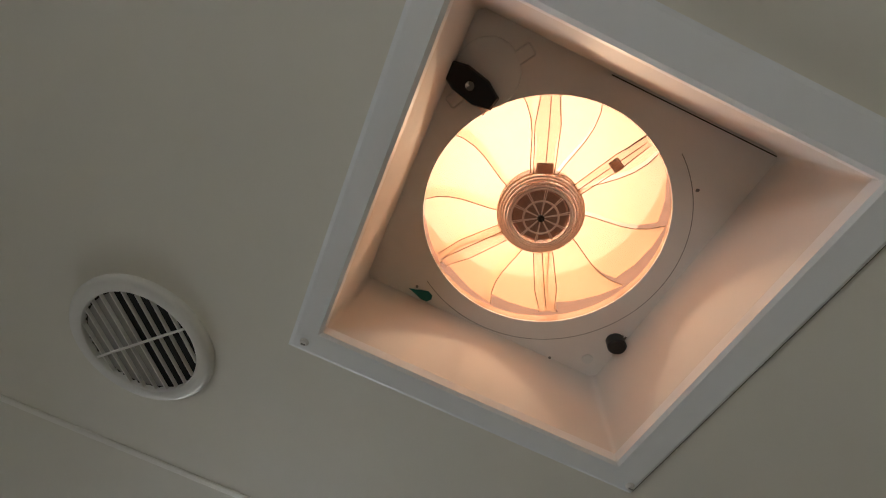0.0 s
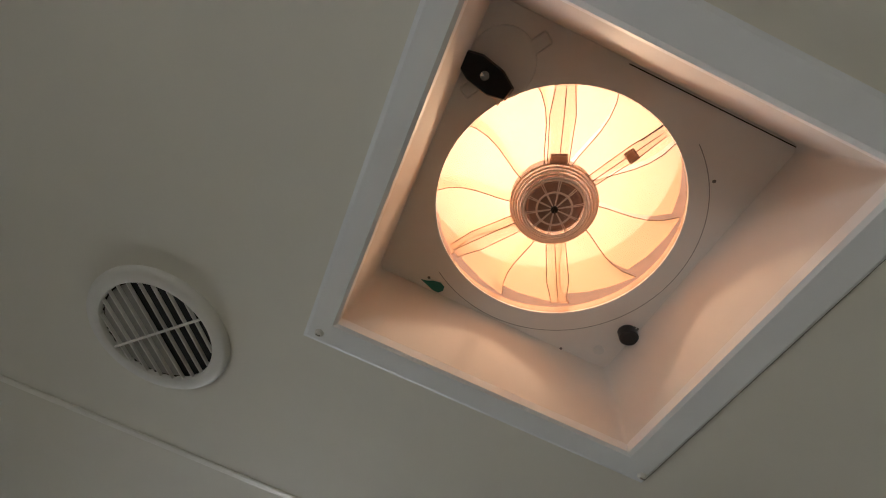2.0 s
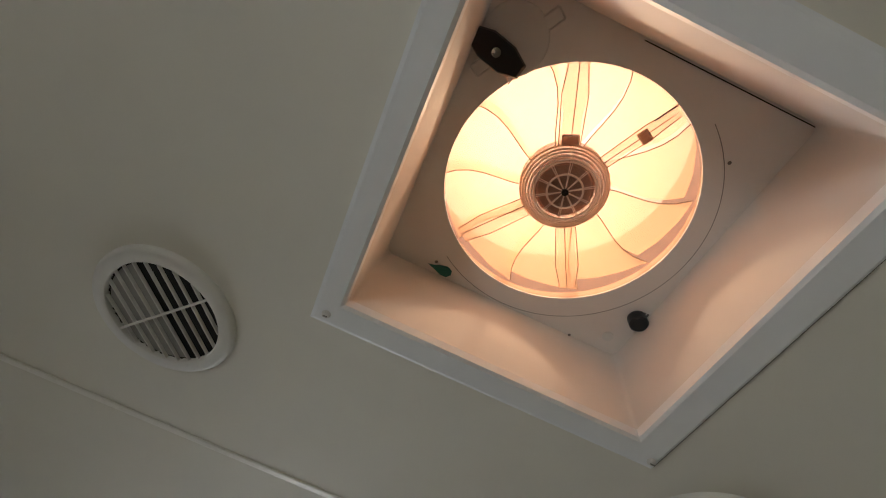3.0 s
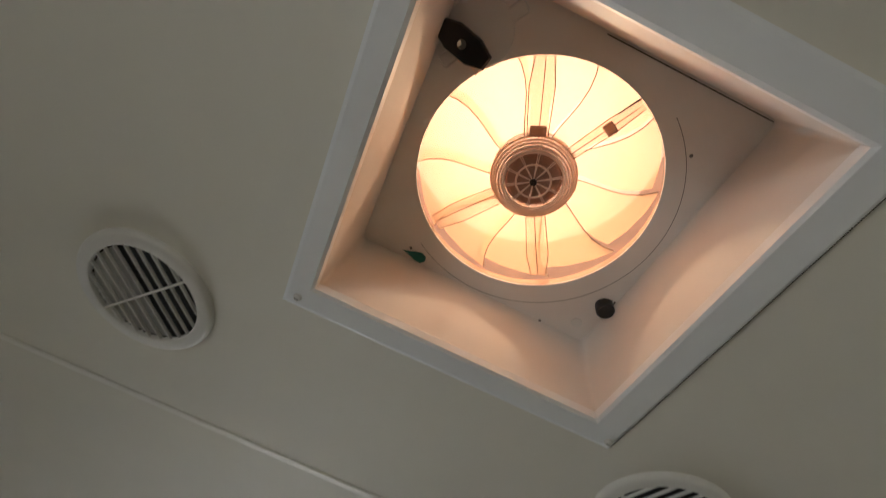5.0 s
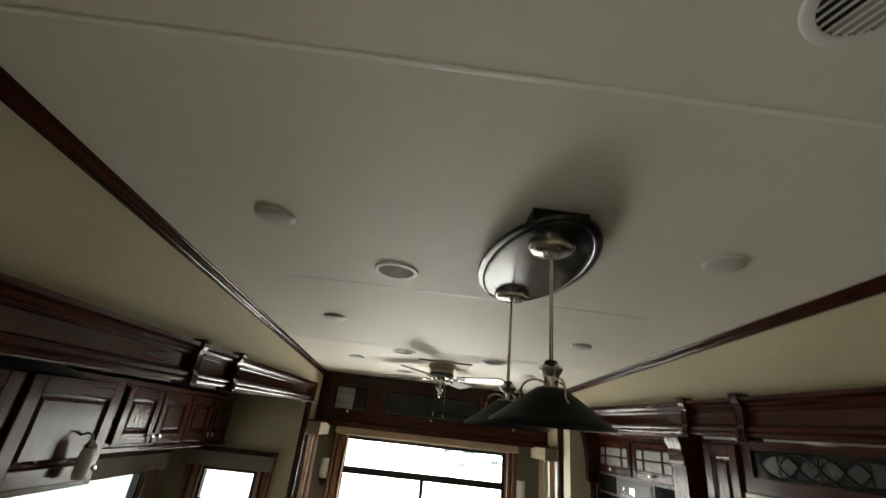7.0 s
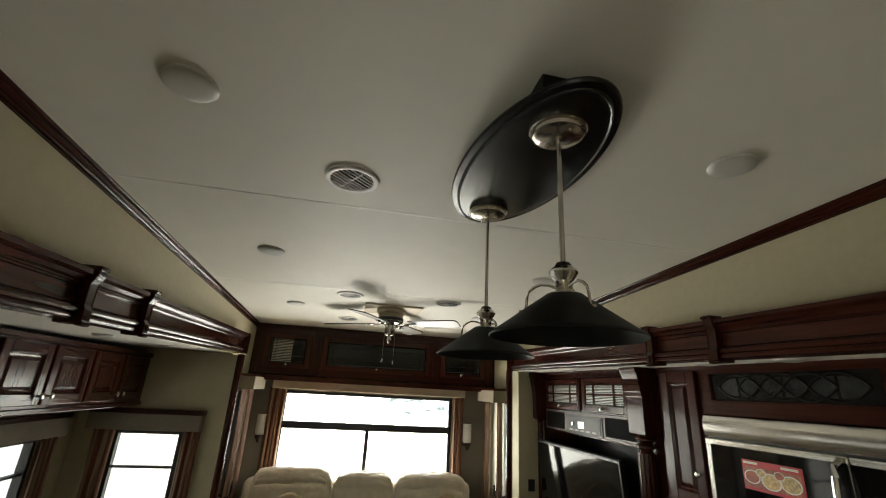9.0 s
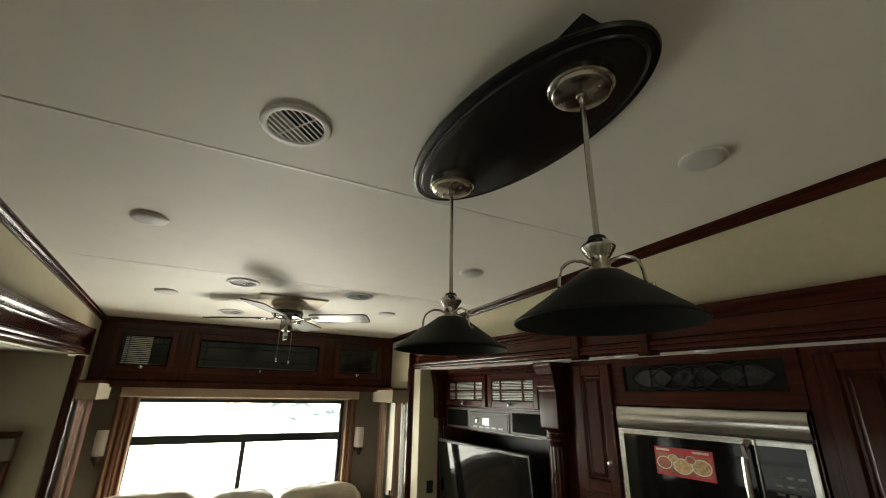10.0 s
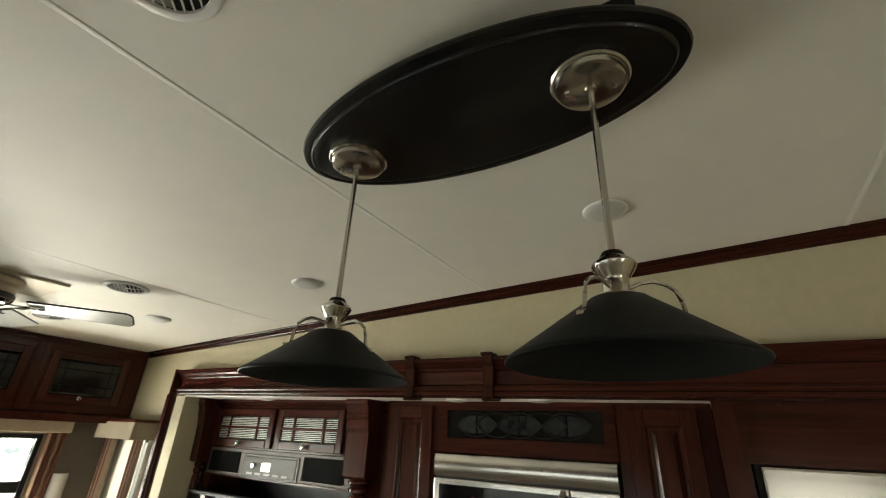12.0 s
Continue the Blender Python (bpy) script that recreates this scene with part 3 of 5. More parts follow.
        for o in (-w, w * 0.1, w):
            tube([(hub[0] + 0.043 * c - o * q, hub[1] + 0.043 * q + o * c, 0.080), (hub[0] + 0.09 * c - o * 1.2 * q, hub[1] + 0.09 * q + o * 1.2 * c, 0.081),
                  (hub[0] + 0.119 * c - o * 0.8 * q, hub[1] + 0.119 * q + o * 0.8 * c, 0.082)], 0.0005, 5, b)
        arm = part("motor_arm", b, fan_edge_mat, r)
        rib = bmesh.new()
        ends = [[rib.verts.new((hub[0] + d * c - o * g * q, hub[1] + d * q + o * g * c, 0.0815)) for o in (-w, -w * 0.2, w)] for d, g in ((0.043, 1.0), (0.07, 0.85), (0.09, 1.2), (0.119, 1.0))]
        for p0, p1 in zip(ends, ends[1:]):
            for k in range(2):
                rib.faces.new((p0[k], p0[k + 1], p1[k + 1], p1[k]))
        part("web", rib, arm_mat, arm, "clear amber web of the motor arm")
    for a, d, w in ((-2.0, 0.050, 0.008), (-1.12, 0.085, 0.006)):
        m = box(-0.005, 0.005, -w, w, 0.0735, 0.0775, 0.001)
        bmesh.ops.rotate(m, verts=m.verts, cent=(0, 0, 0), matrix=Matrix.Rotation(a, 3, 'Z'))
        bmesh.ops.translate(m, verts=m.verts, vec=(hub[0] + d * math.cos(a), hub[1] + d * math.sin(a), 0))
        part("arm_clip", m, clip_mat, r)
    c, q = math.cos(-1.12), math.sin(-1.12)
    part("motor_lead", tube([(hub[0] + d * c + 0.0075 * q, hub[1] + d * q - 0.0075 * c, 0.0765) for d in (0.098, 0.108, 0.121)], 0.0008, 6), black_plastic, r, "short black motor wire")
    # screen disc
    sc = bmesh.new()
    bmesh.ops.create_circle(sc, cap_ends=True, radius=0.120, segments=64, matrix=Matrix.Translation((hx, hy, 0.0685)))
    part("insect_screen", sc, screen_mat, r, "fine insect screen across the hole")
    # lid above the roof
    part("lid", lathe([(0.0, 0.335), (0.08, 0.331), (0.145, 0.315), (0.185, 0.285), (0.198, 0.240), (0.201, 0.108)], 48, at=(hx, hy, 0)), lid_mat, r, "translucent domed lid, sunlit from outside", True)
    part("roof_curb", lathe([(0.1265, 0.0862), (0.206, 0.0862), (0.206, 0.112), (0.150, 0.112)], 48, at=(hx, hy, 0)), vent_plastic, r)
    # crank, gear cover, knob, drop mark, screws
    part("gear_cover", lathe([(0, -0.0022), (0.027, -0.0022), (0.029, -0.0012), (0.030, 0.001)], 36, at=(-0.126, -0.111, 0.066)), vent_plastic, r, "round gear cover", True)
    k = bmesh.new()
    outline = [(-0.027, -0.006), (-0.011, -0.0120), (0.011, -0.0120), (0.027, -0.006), (0.027, 0.006), (0.011, 0.0120), (-0.011, 0.0120), (-0.027, 0.006)]
    levels = [[k.verts.new((x * f, y * f, z)) for x, y in outline] for f, z in ((1.0, 0.062), (1.0, 0.055), (0.92, 0.052))]
    for lo, hi in zip(levels, levels[1:]):
        for i in range(8):
            k.faces.new((lo[i], lo[(i + 1) % 8], hi[(i + 1) % 8], hi[i]))
    k.faces.new(levels[0])
    k.faces.new(levels[-1])
    bmesh.ops.rotate(k, verts=k.verts, cent=(0, 0, 0), matrix=Matrix.Rotation(radians(12), 3, 'Z'))
    bmesh.ops.translate(k, verts=k.verts, vec=(-0.135, -0.097, 0))
    crank = part("crank_knob", k, black_plastic, r, "black crank handle")
    part("crank_screw", lathe([(0, 0.0495), (0.004, 0.0500), (0.005, 0.0525)], 14, at=(-0.135, -0.097, 0)), chrome, crank)
    wire = bmesh.new()
    for q in range(3):
        tube([(-0.142 + 0.006 * q, -0.089, 0.062), (-0.132 + 0.005 * q, -0.083 - 0.002 * q, 0.056), (-0.122 + 0.004 * q, -0.086 + 0.004 * q, 0.060), (-0.112, -0.098 + 0.003 * q, 0.064)], 0.0006, 5, wire)
    part("wire", wire, cage_mat, r, "loose thin wires")
    part("dial_knob", lathe([(0, 0.053), (0.0085, 0.053), (0.0100, 0.055), (0.0100, 0.067)], 24, at=(0.124, 0.0785, 0)), black_plastic, r, "small black dial knob", True)
    for i in range(3):
        part("dial_mark", box(0.126 + 0.004 * i, 0.128 + 0.004 * i, 0.068, 0.074, 0.0648, 0.0655), ink, r)
    part("plug", lathe([(0, 0.0645), (0.006, 0.0645), (0.0065, 0.066)], 18, at=(0.112, 0.115, 0)), plastic, r)
    d = bmesh.new()
    drop = [(-0.016, 0.0), (-0.006, 0.0035), (0.002, 0.007), (0.009, 0.007), (0.013, 0.002), (0.012, -0.004), (0.006, -0.007), (-0.002, -0.005), (-0.008, -0.002)]
    d.faces.new([d.verts.new((-0.092 + x, 0.127 + y, 0.0652)) for x, y in drop])
    part("drop_mark", d, teal, r, "teal printed drop mark")
    for x, y in ((0.093, -0.100), (-0.10, 0.121), (0.075, 0.135), (-0.101, -0.143), (-0.144, -0.079)):
        part("plate_screw", lathe([(0, 0.0645), (0.0012, 0.0648), (0.0018, 0.066)], 8, at=(x, y, 0)), ink, r)
    for x, y, a in ((-0.106, -0.135, 2.14), (-0.141, -0.084, -1.06)):
        ear = box(-0.012, 0.016, -0.0065, 0.0065, 0.0640, 0.0662, 0.002)
        bmesh.ops.rotate(ear, verts=ear.verts, cent=(0, 0, 0), matrix=Matrix.Rotation(a, 3, 'Z'))
        bmesh.ops.translate(ear, verts=ear.verts, vec=(x, y, 0))
        part("gear_ear", ear, vent_plastic, r)
    # the fan, its plate and the lid sit up in the roof, at the collar's inner end
    inner_m = Matrix.Translation((0.0188, 0.0209, 0.0502)) @ Matrix.Scale(1.148, 4)
    for ob in r.children_recursive:
        if ob.name.split(".")[0] not in ("flange", "collar"):
            ob.data.transform(inner_m)
    # fixing screws, and a dark strip for the frame's shadow along one edge
    for x, y in ((-0.181, 0.186), (0.196, 0.188), (-0.181, -0.184), (0.193, -0.184)):
        screw = part("screw", lathe([(0, -0.0115), (0.0035, -0.0105), (0.0052, -0.007)], 12, at=(x, y, s * y)), vent_plastic, r)
        part("recess", box(x - 0.0022, x + 0.0022, y - 0.0006, y + 0.0006, s * y - 0.0118, s * y - 0.0108), grey_plastic, screw)
    # the flange's cast shadow, built as a thin near-black strip
    shadow_edge = bmesh.new()
    ends = [[shadow_edge.verts.new((x, y, z + s * y)) for x, z in ((0.2035, 0.001), (0.2035, -0.0035), (0.2075, -0.003), (0.2080, 0.001))] for y in (-0.199, 0.198)]
    for i in range(3):
        shadow_edge.faces.new((ends[0][i], ends[0][i + 1], ends[1][i + 1], ends[1][i]))
    part("gasket", shadow_edge, shadow_black, r, "dark strip for the frame's shadow on the ceiling")
    return r


roof_vent()

# ---- ceiling fittings ----


def ceiling_duct():
    r = root("ceiling_vent", (0, 0, 0), "round white ceiling air vent with slanted louvres and a half-closed damper", "ceiling vent", "ceiling vents")
    part("rim", lathe([(0.0830, 0.001), (0.0826, -0.0040), (0.0808, -0.0066), (0.0780, -0.0080), (0.0685, -0.0084), (0.0662, -0.0078), (0.0652, -0.0064), (0.0650, -0.0005)], 64), plastic, r, "", True)
    # flat black disc in place of the duct's unlit depth; ceiling is closed behind
    part("throat", lathe([(0.0652, -0.0030), (0.065, -0.0012), (0, -0.0012)], 48), shadow_black, r, "black disc for the dark of the duct throat", True)
    for i in range(-4, 5):
        x = i * 0.0140
        h = math.sqrt(max(0.0648 ** 2 - x * x, 1e-5))
        b = box(-0.0007, 0.0007, -h, h, -0.0018, 0.0018)
        bmesh.ops.rotate(b, verts=b.verts, cent=(0, 0, 0), matrix=Matrix.Rotation(radians(8), 3, 'Y'))
        bmesh.ops.translate(b, verts=b.verts, vec=(x, 0, -0.0050))
        part("louvre", b, plastic, r)
    cb = box(-0.0648, 0.0648, -0.0012, 0.0012, -0.0072, -0.0046)
    bmesh.ops.rotate(cb, verts=cb.verts, cent=(0, 0, 0), matrix=Matrix.Rotation(radians(-10), 3, 'Z'))
    part("crossbar", cb, plastic, r)
    d = bmesh.new()
    d.faces.new([d.verts.new((-0.063 * math.sin(math.pi * i / 20), 0.063 * math.cos(math.pi * i / 20), -0.0026)) for i in range(21)])
    part("damper", d, damper_mat, r, "grey half-round damper flap")
    return r


tilt_m = Matrix.Rotation(-0.033, 4, 'X')


def on_ceiling(x, y, turn=0.0):
    return Matrix.Translation((x, y, ceil_z(y))) @ tilt_m @ Matrix.Rotation(radians(turn), 4, 'Z')


duct = ceiling_duct()
duct.matrix_basis = on_ceiling(-0.1490, 0.4865, -36)
for x, y, t in ((0.528, 0.471, 197), (-0.128, 1.654, -46), (-0.110, 3.174, 20), (0.526, 3.168, -30), (-0.112, 3.995, 10), (0.545, 4.02, -15)):
    copy_thing(duct, on_ceiling(x, y, t))


def puck_light():
    r = root("puck_light", (0, 0, 0), "small round frosted dome ceiling light, switched off", "ceiling light", "dome ceiling lights")
    part("base", lathe([(0.060, 0.001), (0.060, -0.004), (0.0575, -0.0065)], 36), plastic, r, "", True)
    part("dome", lathe([(0.0575, -0.006), (0.055, -0.0085), (0.047, -0.0113), (0.033, -0.0133), (0.016, -0.0144), (0, -0.0146)], 36), frost, r, "frosted dome", True)
    return r


puck = puck_light()
puck.matrix_basis = on_ceiling(-0.489, 1.326)
for x, y in ((-0.482, 2.446), (-0.482, 3.575), (0.874, 1.273), (0.872, 2.452), (0.862, 3.56)):
    copy_thing(puck, on_ceiling(x, y))


# ---- island pendant ----
def pendant():
    r = root("island_pendant", (0.329, 1.430, 2.211), "two black cone shades on nickel stems under a black oval plate", "pendant light")
    A, B, n = 0.400, 0.171, 72

    def oval(levels):
        b = bmesh.new()
        rows = [[b.verts.new(((B + o) * math.cos(2 * math.pi * i / n), (A + o) * math.sin(2 * math.pi * i / n), z + 0.025 * ((A + o) * math.sin(2 * math.pi * i / n) - 0.25))) for i in range(n)] for o, z in levels]
        b.faces.new(rows[0][::-1])
        for p, q in zip(rows, rows[1:]):
            for i in range(n):
                b.faces.new((p[i], p[(i + 1) % n], q[(i + 1) % n], q[i]))
        b.faces.new(rows[-1])
        return b

    part("ceiling_plate", oval([(-0.006, -0.001), (-0.001, -0.003), (0, -0.008), (-0.003, -0.013), (-0.010, -0.015), (-0.019, -0.0155), (-0.0205, -0.0190), (-0.0240, -0.0215),
                                (-0.0275, -0.0195), (-0.0295, -0.0200), (-0.042, -0.022)]), black_lacquer, r, "glossy black oval plate with a beaded edge", True)
    part("backing_block", box(-0.085, 0.063, -0.335, 0.10, -0.012, 0.022), black_metal, r, "dark wood backing block above the plate")
    part("plate_screw", lathe([(0, -0.025), (0.004, -0.024), (0.0045, -0.022)], 10, at=(-0.01, 0.04, 0)), nickel, r)
    for dy in (-0.249, 0.249):
        zc = -0.022 + 0.025 * (dy - 0.25)
        x0 = -0.011
        can = part("canopy", lathe([(0.063, 0.001), (0.063, -0.012), (0.060, -0.015), (0.057, -0.015), (0.055, -0.023), (0.050, -0.0265), (0.010, -0.028), (0.009, -0.033), (0, -0.033)], 48, at=(x0, dy, zc)), nickel, r, "stepped brushed nickel canopy", True)
        for a in (1.80, 4.94):
            part("canopy_screw", lathe([(0, -0.033), (0.004, -0.031), (0.0052, -0.027)], 12, at=(x0 + 0.036 * math.cos(a), dy + 0.036 * math.sin(a), zc)), chrome, can)
        zr = 2.211
        part("stem", lathe([(0.0052, 1.860 - zr), (0.0052, zc - 0.02)], 16, at=(x0, dy, 0)), nickel, r, "thin nickel stem", True)
        sh = part("shade", lathe([(0.031, 1.7985 - zr), (0.035, 1.797 - zr), (0.078, 1.766 - zr), (0.115, 1.739 - zr), (0.138, 1.7225 - zr), (0.1435, 1.7185 - zr), (0.1445, 1.716 - zr), (0.1430, 1.7145 - zr),
                                  (0.1390, 1.718 - zr), (0.132, 1.7225 - zr), (0.112, 1.737 - zr), (0.075, 1.764 - zr), (0.034, 1.795 - zr), (0.0, 1.796 - zr)], 64, at=(x0, dy, 0)), black_metal, r, "black painted metal cone shade", True)
        part("neck", lathe([(0.0055, 1.866 - zr), (0.014, 1.862 - zr), (0.017, 1.858 - zr), (0.027, 1.850 - zr), (0.0285, 1.846 - zr), (0.027, 1.842 - zr), (0.0185, 1.829 - zr), (0.0168, 1.825 - zr),
                            (0.0168, 1.806 - zr), (0.030, 1.804 - zr), (0.036, 1.801 - zr), (0.036, 1.799 - zr)], 40, at=(x0, dy, -0.004)), nickel, sh, "turned brushed nickel socket neck", True)
        part("neck_cap", lathe([(0.0054, 1.868 - zr), (0.0135, 1.8655 - zr), (0.0165, 1.860 - zr)], 32, at=(x0, dy, -0.004)), bronze, sh, "", True)
        for a in (-81, 39, 159):
            c, q = math.cos(radians(a)), math.sin(radians(a))
            pts = [(0.016, 1.820), (0.030, 1.825), (0.046, 1.826), (0.060, 1.820), (0.069, 1.808), (0.074, 1.793), (0.076, 1.776), (0.084, 1.766)]
            part("arm", tube([(x0 + p * c * 0.96, dy + p * q * 0.96, z - (0.009 if p < 0.068 else 0.005) - zr) for p, z in pts], 0.0028, 8), nickel, sh, "curved nickel arm", True)
            part("arm_foot", lathe([(0, 0.002), (0.0042, 0.001), (0.0045, -0.004), (0, -0.004)], 10, at=(x0 + 0.0825 * c, dy + 0.0825 * q, 1.7645 - zr)), nickel, sh)
        part("bulb", lathe([(0.013, 1.797 - zr), (0.014, 1.786 - zr), (0.024, 1.772 - zr), (0.026, 1.758 - zr), (0.023, 1.7505 - zr), (0.012, 1.7487 - zr), (0, 1.7484 - zr)], 28, at=(x0, dy, 0)), frost, sh, "frosted white bulb, off", True)
    return r


pendant()


# ---- ceiling fan ----
def ceiling_fan():
    cx, cy = 0.185, 3.50
    r = root("ceiling_fan", (cx, cy, ceil_z(cy)), "hugger ceiling fan with four pale dark-edged blades and nickel motor", "ceiling fan")
    part("mount_plate", box(-0.187, 0.210, -0.146, 0.200, -0.007, 0.008, 0.002), bronze_plate, r, "flat brassy ceiling plate")
    part("motor_housing", lathe([(0.105, -0.010), (0.103, -0.030), (0.090, -0.042), (0.086, -0.060), (0.092, -0.070)], 48), bronze_plate, r, "brassy motor housing", True)
    part("vent_band", lathe([(0.090, -0.066), (0.092, -0.070), (0.092, -0.084), (0.088, -0.087)], 48), black_plastic, r, "dark vented band")
    part("rotor", lathe([(0.088, -0.085), (0.090, -0.090), (0.080, -0.104), (0.052, -0.112), (0, -0.113)], 48), chrome, r, "bright nickel rotor", True)
    part("switch_housing", lathe([(0.034, -0.110), (0.036, -0.118), (0.0345, -0.178), (0.030, -0.186), (0.014, -0.190), (0.012, -0.206), (0.017, -0.216), (0.010, -0.238), (0, -0.242)], 32), nickel, r, "nickel switch housing with a finial", True)
    for k in range(4):
        a = radians(60 + 90 * k)
        R = Matrix.Rotation(a, 4, 'Z')
        ir = tube([(0.070, 0, -0.104), (0.100, 0.018, -0.112), (0.130, 0.022, -0.112), (0.160, 0.0, -0.109)], 0.005, 8)
        tube([(0.070, 0, -0.104), (0.100, -0.018, -0.112), (0.130, -0.022, -0.112), (0.160, 0.0, -0.109)], 0.005, 8, ir)
        box(0.150, 0.200, -0.022, 0.022, -0.111, -0.107, bm=ir)
        bmesh.ops.transform(ir, matrix=R, verts=ir.verts)
        iron = part("blade_iron", ir, chrome, r, "scrolled nickel blade iron", True)
        L0, L1, W0, W1 = 0.150, 0.505, 0.050, 0.064
        out = [(L0, -W0), (L1 - 0.03, -W1)] + [(L1 - 0.03 + 0.03 * math.sin(t), -W1 + 0.03 - 0.03 * math.cos(t)) for t in (0.5, 1.0, 1.57)]
        out += [(x, -y) for x, y in reversed(out)]
        b = bmesh.new()
        lo = [b.verts.new((x, y, -0.108 - 0.20 * y)) for x, y in out]
        hi = [b.verts.new((x, y, -0.102 - 0.20 * y)) for x, y in out]
        b.faces.new(lo[::-1])
        b.faces.new(hi)
        for i in range(len(out)):
            j = (i + 1) % len(out)
            b.faces.new((lo[i], lo[j], hi[j], hi[i]))
        bmesh.ops.transform(b, matrix=R, verts=b.verts)
        blade = part("blade", b, blade_mat, r, "pale whitewashed fan blade")
        rim = [(x * 1.003, y * 1.02, -0.105 - 0.20 * y) for x, y in out]
        eb = tube(rim + rim[:1], 0.0038, 6)
        bmesh.ops.transform(eb, matrix=R, verts=eb.verts)
        part("blade_edge", eb, bronze, blade, "dark edge of the blade")
        for o in (-0.012, 0.012):
            sc = lathe([(0, -0.115), (0.004, -0.114), (0.005, -0.111)], 10, at=(0.180, o, 0))
            bmesh.ops.transform(sc, matrix=R, verts=sc.verts)
            part("screw", sc, chrome, iron)
    for x, y, l in ((-0.036, -0.02, 0.345), (0.040, 0.006, 0.355)):
        ch = part("pull_chain", tube([(x * 0.8, y * 0.8, -0.150), (x, y, -0.165), (x, y, -l)], 0.0012, 6), nickel, r, "thin pull chain")
        part("chain_pull", lathe([(0, -l - 0.03), (0.005, -l - 0.026), (0.005, -l - 0.008), (0, -l)], 12, at=(x, y, 0)), nickel, ch, "", True)
    return r


ceiling_fan()

# ---- cabinet doors ----


def frame_door(name, parent, w, h, inner, panel_mat, raised=True, rail=0.05, mats=None, label=""):
    """A framed door in the x-z plane of its own, facing -y, 20 mm thick; its lower left corner at the origin."""
    d = new(name)
    d.empty_display_size = 0.03
    d.parent = parent
    if label:
        d["label"] = label
    v, hz = mats or (wood_z, wood_x)
    part("stile", box(0, rail, -0.020, 0, 0, h, 0.003), v, d)
    part("stile", box(w - rail, w, -0.020, 0, 0, h, 0.003), v, d)
    part("rail", box(rail, w - rail, -0.020, 0, 0, rail, 0.003), hz, d)
    part("rail", box(rail, w - rail, -0.020, 0, h - rail, h, 0.003), hz, d)
    q = bmesh.new()
    steps = [(0.0, -0.016), (0.006, -0.008), (0.014, -0.006)]
    if raised:
        steps += [(0.030, -0.015)]
    rows = [[q.verts.new((x, y, z)) for x, z in ((rail + o, rail + o), (w - rail - o, rail + o), (w - rail - o, h - rail - o), (rail + o, h - rail - o))] for o, y in steps]
    for a, b in zip(rows, rows[1:]):
        for i in range(4):
            q.faces.new((a[i], a[(i + 1) % 4], b[(i + 1) % 4], b[i]))
    q.faces.new(rows[-1])
    part("panel", q, panel_mat, d)
    return d


def knob(parent, x, y, z, mat=nickel):
    """A round knob standing out along -y."""
    b = lathe([(0.006, 0.0), (0.005, 0.010), (0.013, 0.016), (0.014, 0.021), (0.010, 0.026), (0, 0.028)], 18)
    bmesh.ops.rotate(b, verts=b.verts, cent=(0, 0, 0), matrix=Matrix.Rotation(radians(90), 3, 'X'))
    bmesh.ops.translate(b, verts=b.verts, vec=(x, y, z))
    return part("knob", b, mat, parent, "round satin nickel knob", True)


def muntins(parent, x0, x1, z0, z1, xs, zs, y=-0.013, t=0.005, mat=None):
    for u in xs:
        part("muntin", box(u - t, u + t, y, y + 0.008, z0, z1), mat or wood_z, parent)
    for u in zs:
        part("muntin", box(x0, x1, y, y + 0.008, u - t, u + t), mat or wood_x, parent)


# turn a thing built in the x-z plane, facing -y, so that it faces -x (right side) or +x (left side)
FACE_LEFT = Matrix.Rotation(radians(-90), 4, 'Z')
FACE_RIGHT = Matrix.Rotation(radians(90), 4, 'Z')

# ---- rear wall ----


def rear_cabinet():
    x0, x1, y0, z0 = LX + 0.002, RX - 0.002, 4.58, 1.655
    r = root("overhead_cabinet", (x0, y0, z0), "long dark cherry overhead cabinet with three leaded glass doors", "cabinet")
    w, top = x1 - x0, ceil_z(4.58) - z0 - 0.002
    b = box(0, w, 0, REAR - y0, 0.02, top)
    part("body", b, wood_x, r)
    part("lower_moulding", moulding([(0.004, -0.022), (0.034, -0.022), (0.034, 0.02), (0.016, 0.030), (0.0, 0.034), (0.0, 0.0)], 0, w), wood_x, r)
    lm = r.children[-1]
    lm.matrix_local = Matrix.Translation((w, 0, 0)) @ Matrix(((0, -1, 0, 0), (-1, 0, 0, 0), (0, 0, 1, 0), (0, 0, 0, 1)))
    part("top_moulding", box(0, w, -0.024, 0, top - 0.034, top - 0.001, 0.004), wood_x, r)
    for u0, u1, k in ((0.10, 0.50, 0.30), (0.60, 1.60, 1.10), (1.70, 2.14, 1.905)):
        d = frame_door("door", r, u1 - u0, 0.30, 0, cabinet_glass, False, 0.045, label="framed door with leaded smoked glass")
        d.location = (u0, -0.001, 0.085)
        dw = u1 - u0
        muntins(d, 0.045, dw - 0.045, 0.045, 0.255, [0.045 + 0.05, dw - 0.095], [0.105, 0.20], -0.009, 0.0025, lead)
        # pale stripes drawn for the reflection of a blind in this pane
        if u0 < 0.2:
            for i in range(15):
                part("slat", box(0.070, 0.235, -0.0075, -0.0062, 0.055 + 0.0135 * i, 0.0625 + 0.0135 * i), pane_stripe_mat, d)
        knob(d, k - u0, -0.02, 0.030, chrome)
    for u in (0.05, 0.55, 1.65, 2.19):
        part("stile", box(u - 0.035, u + 0.035, -0.006, 0, 0.036, top - 0.036, 0.002), wood_z, r)
    return r


rear_cabinet()


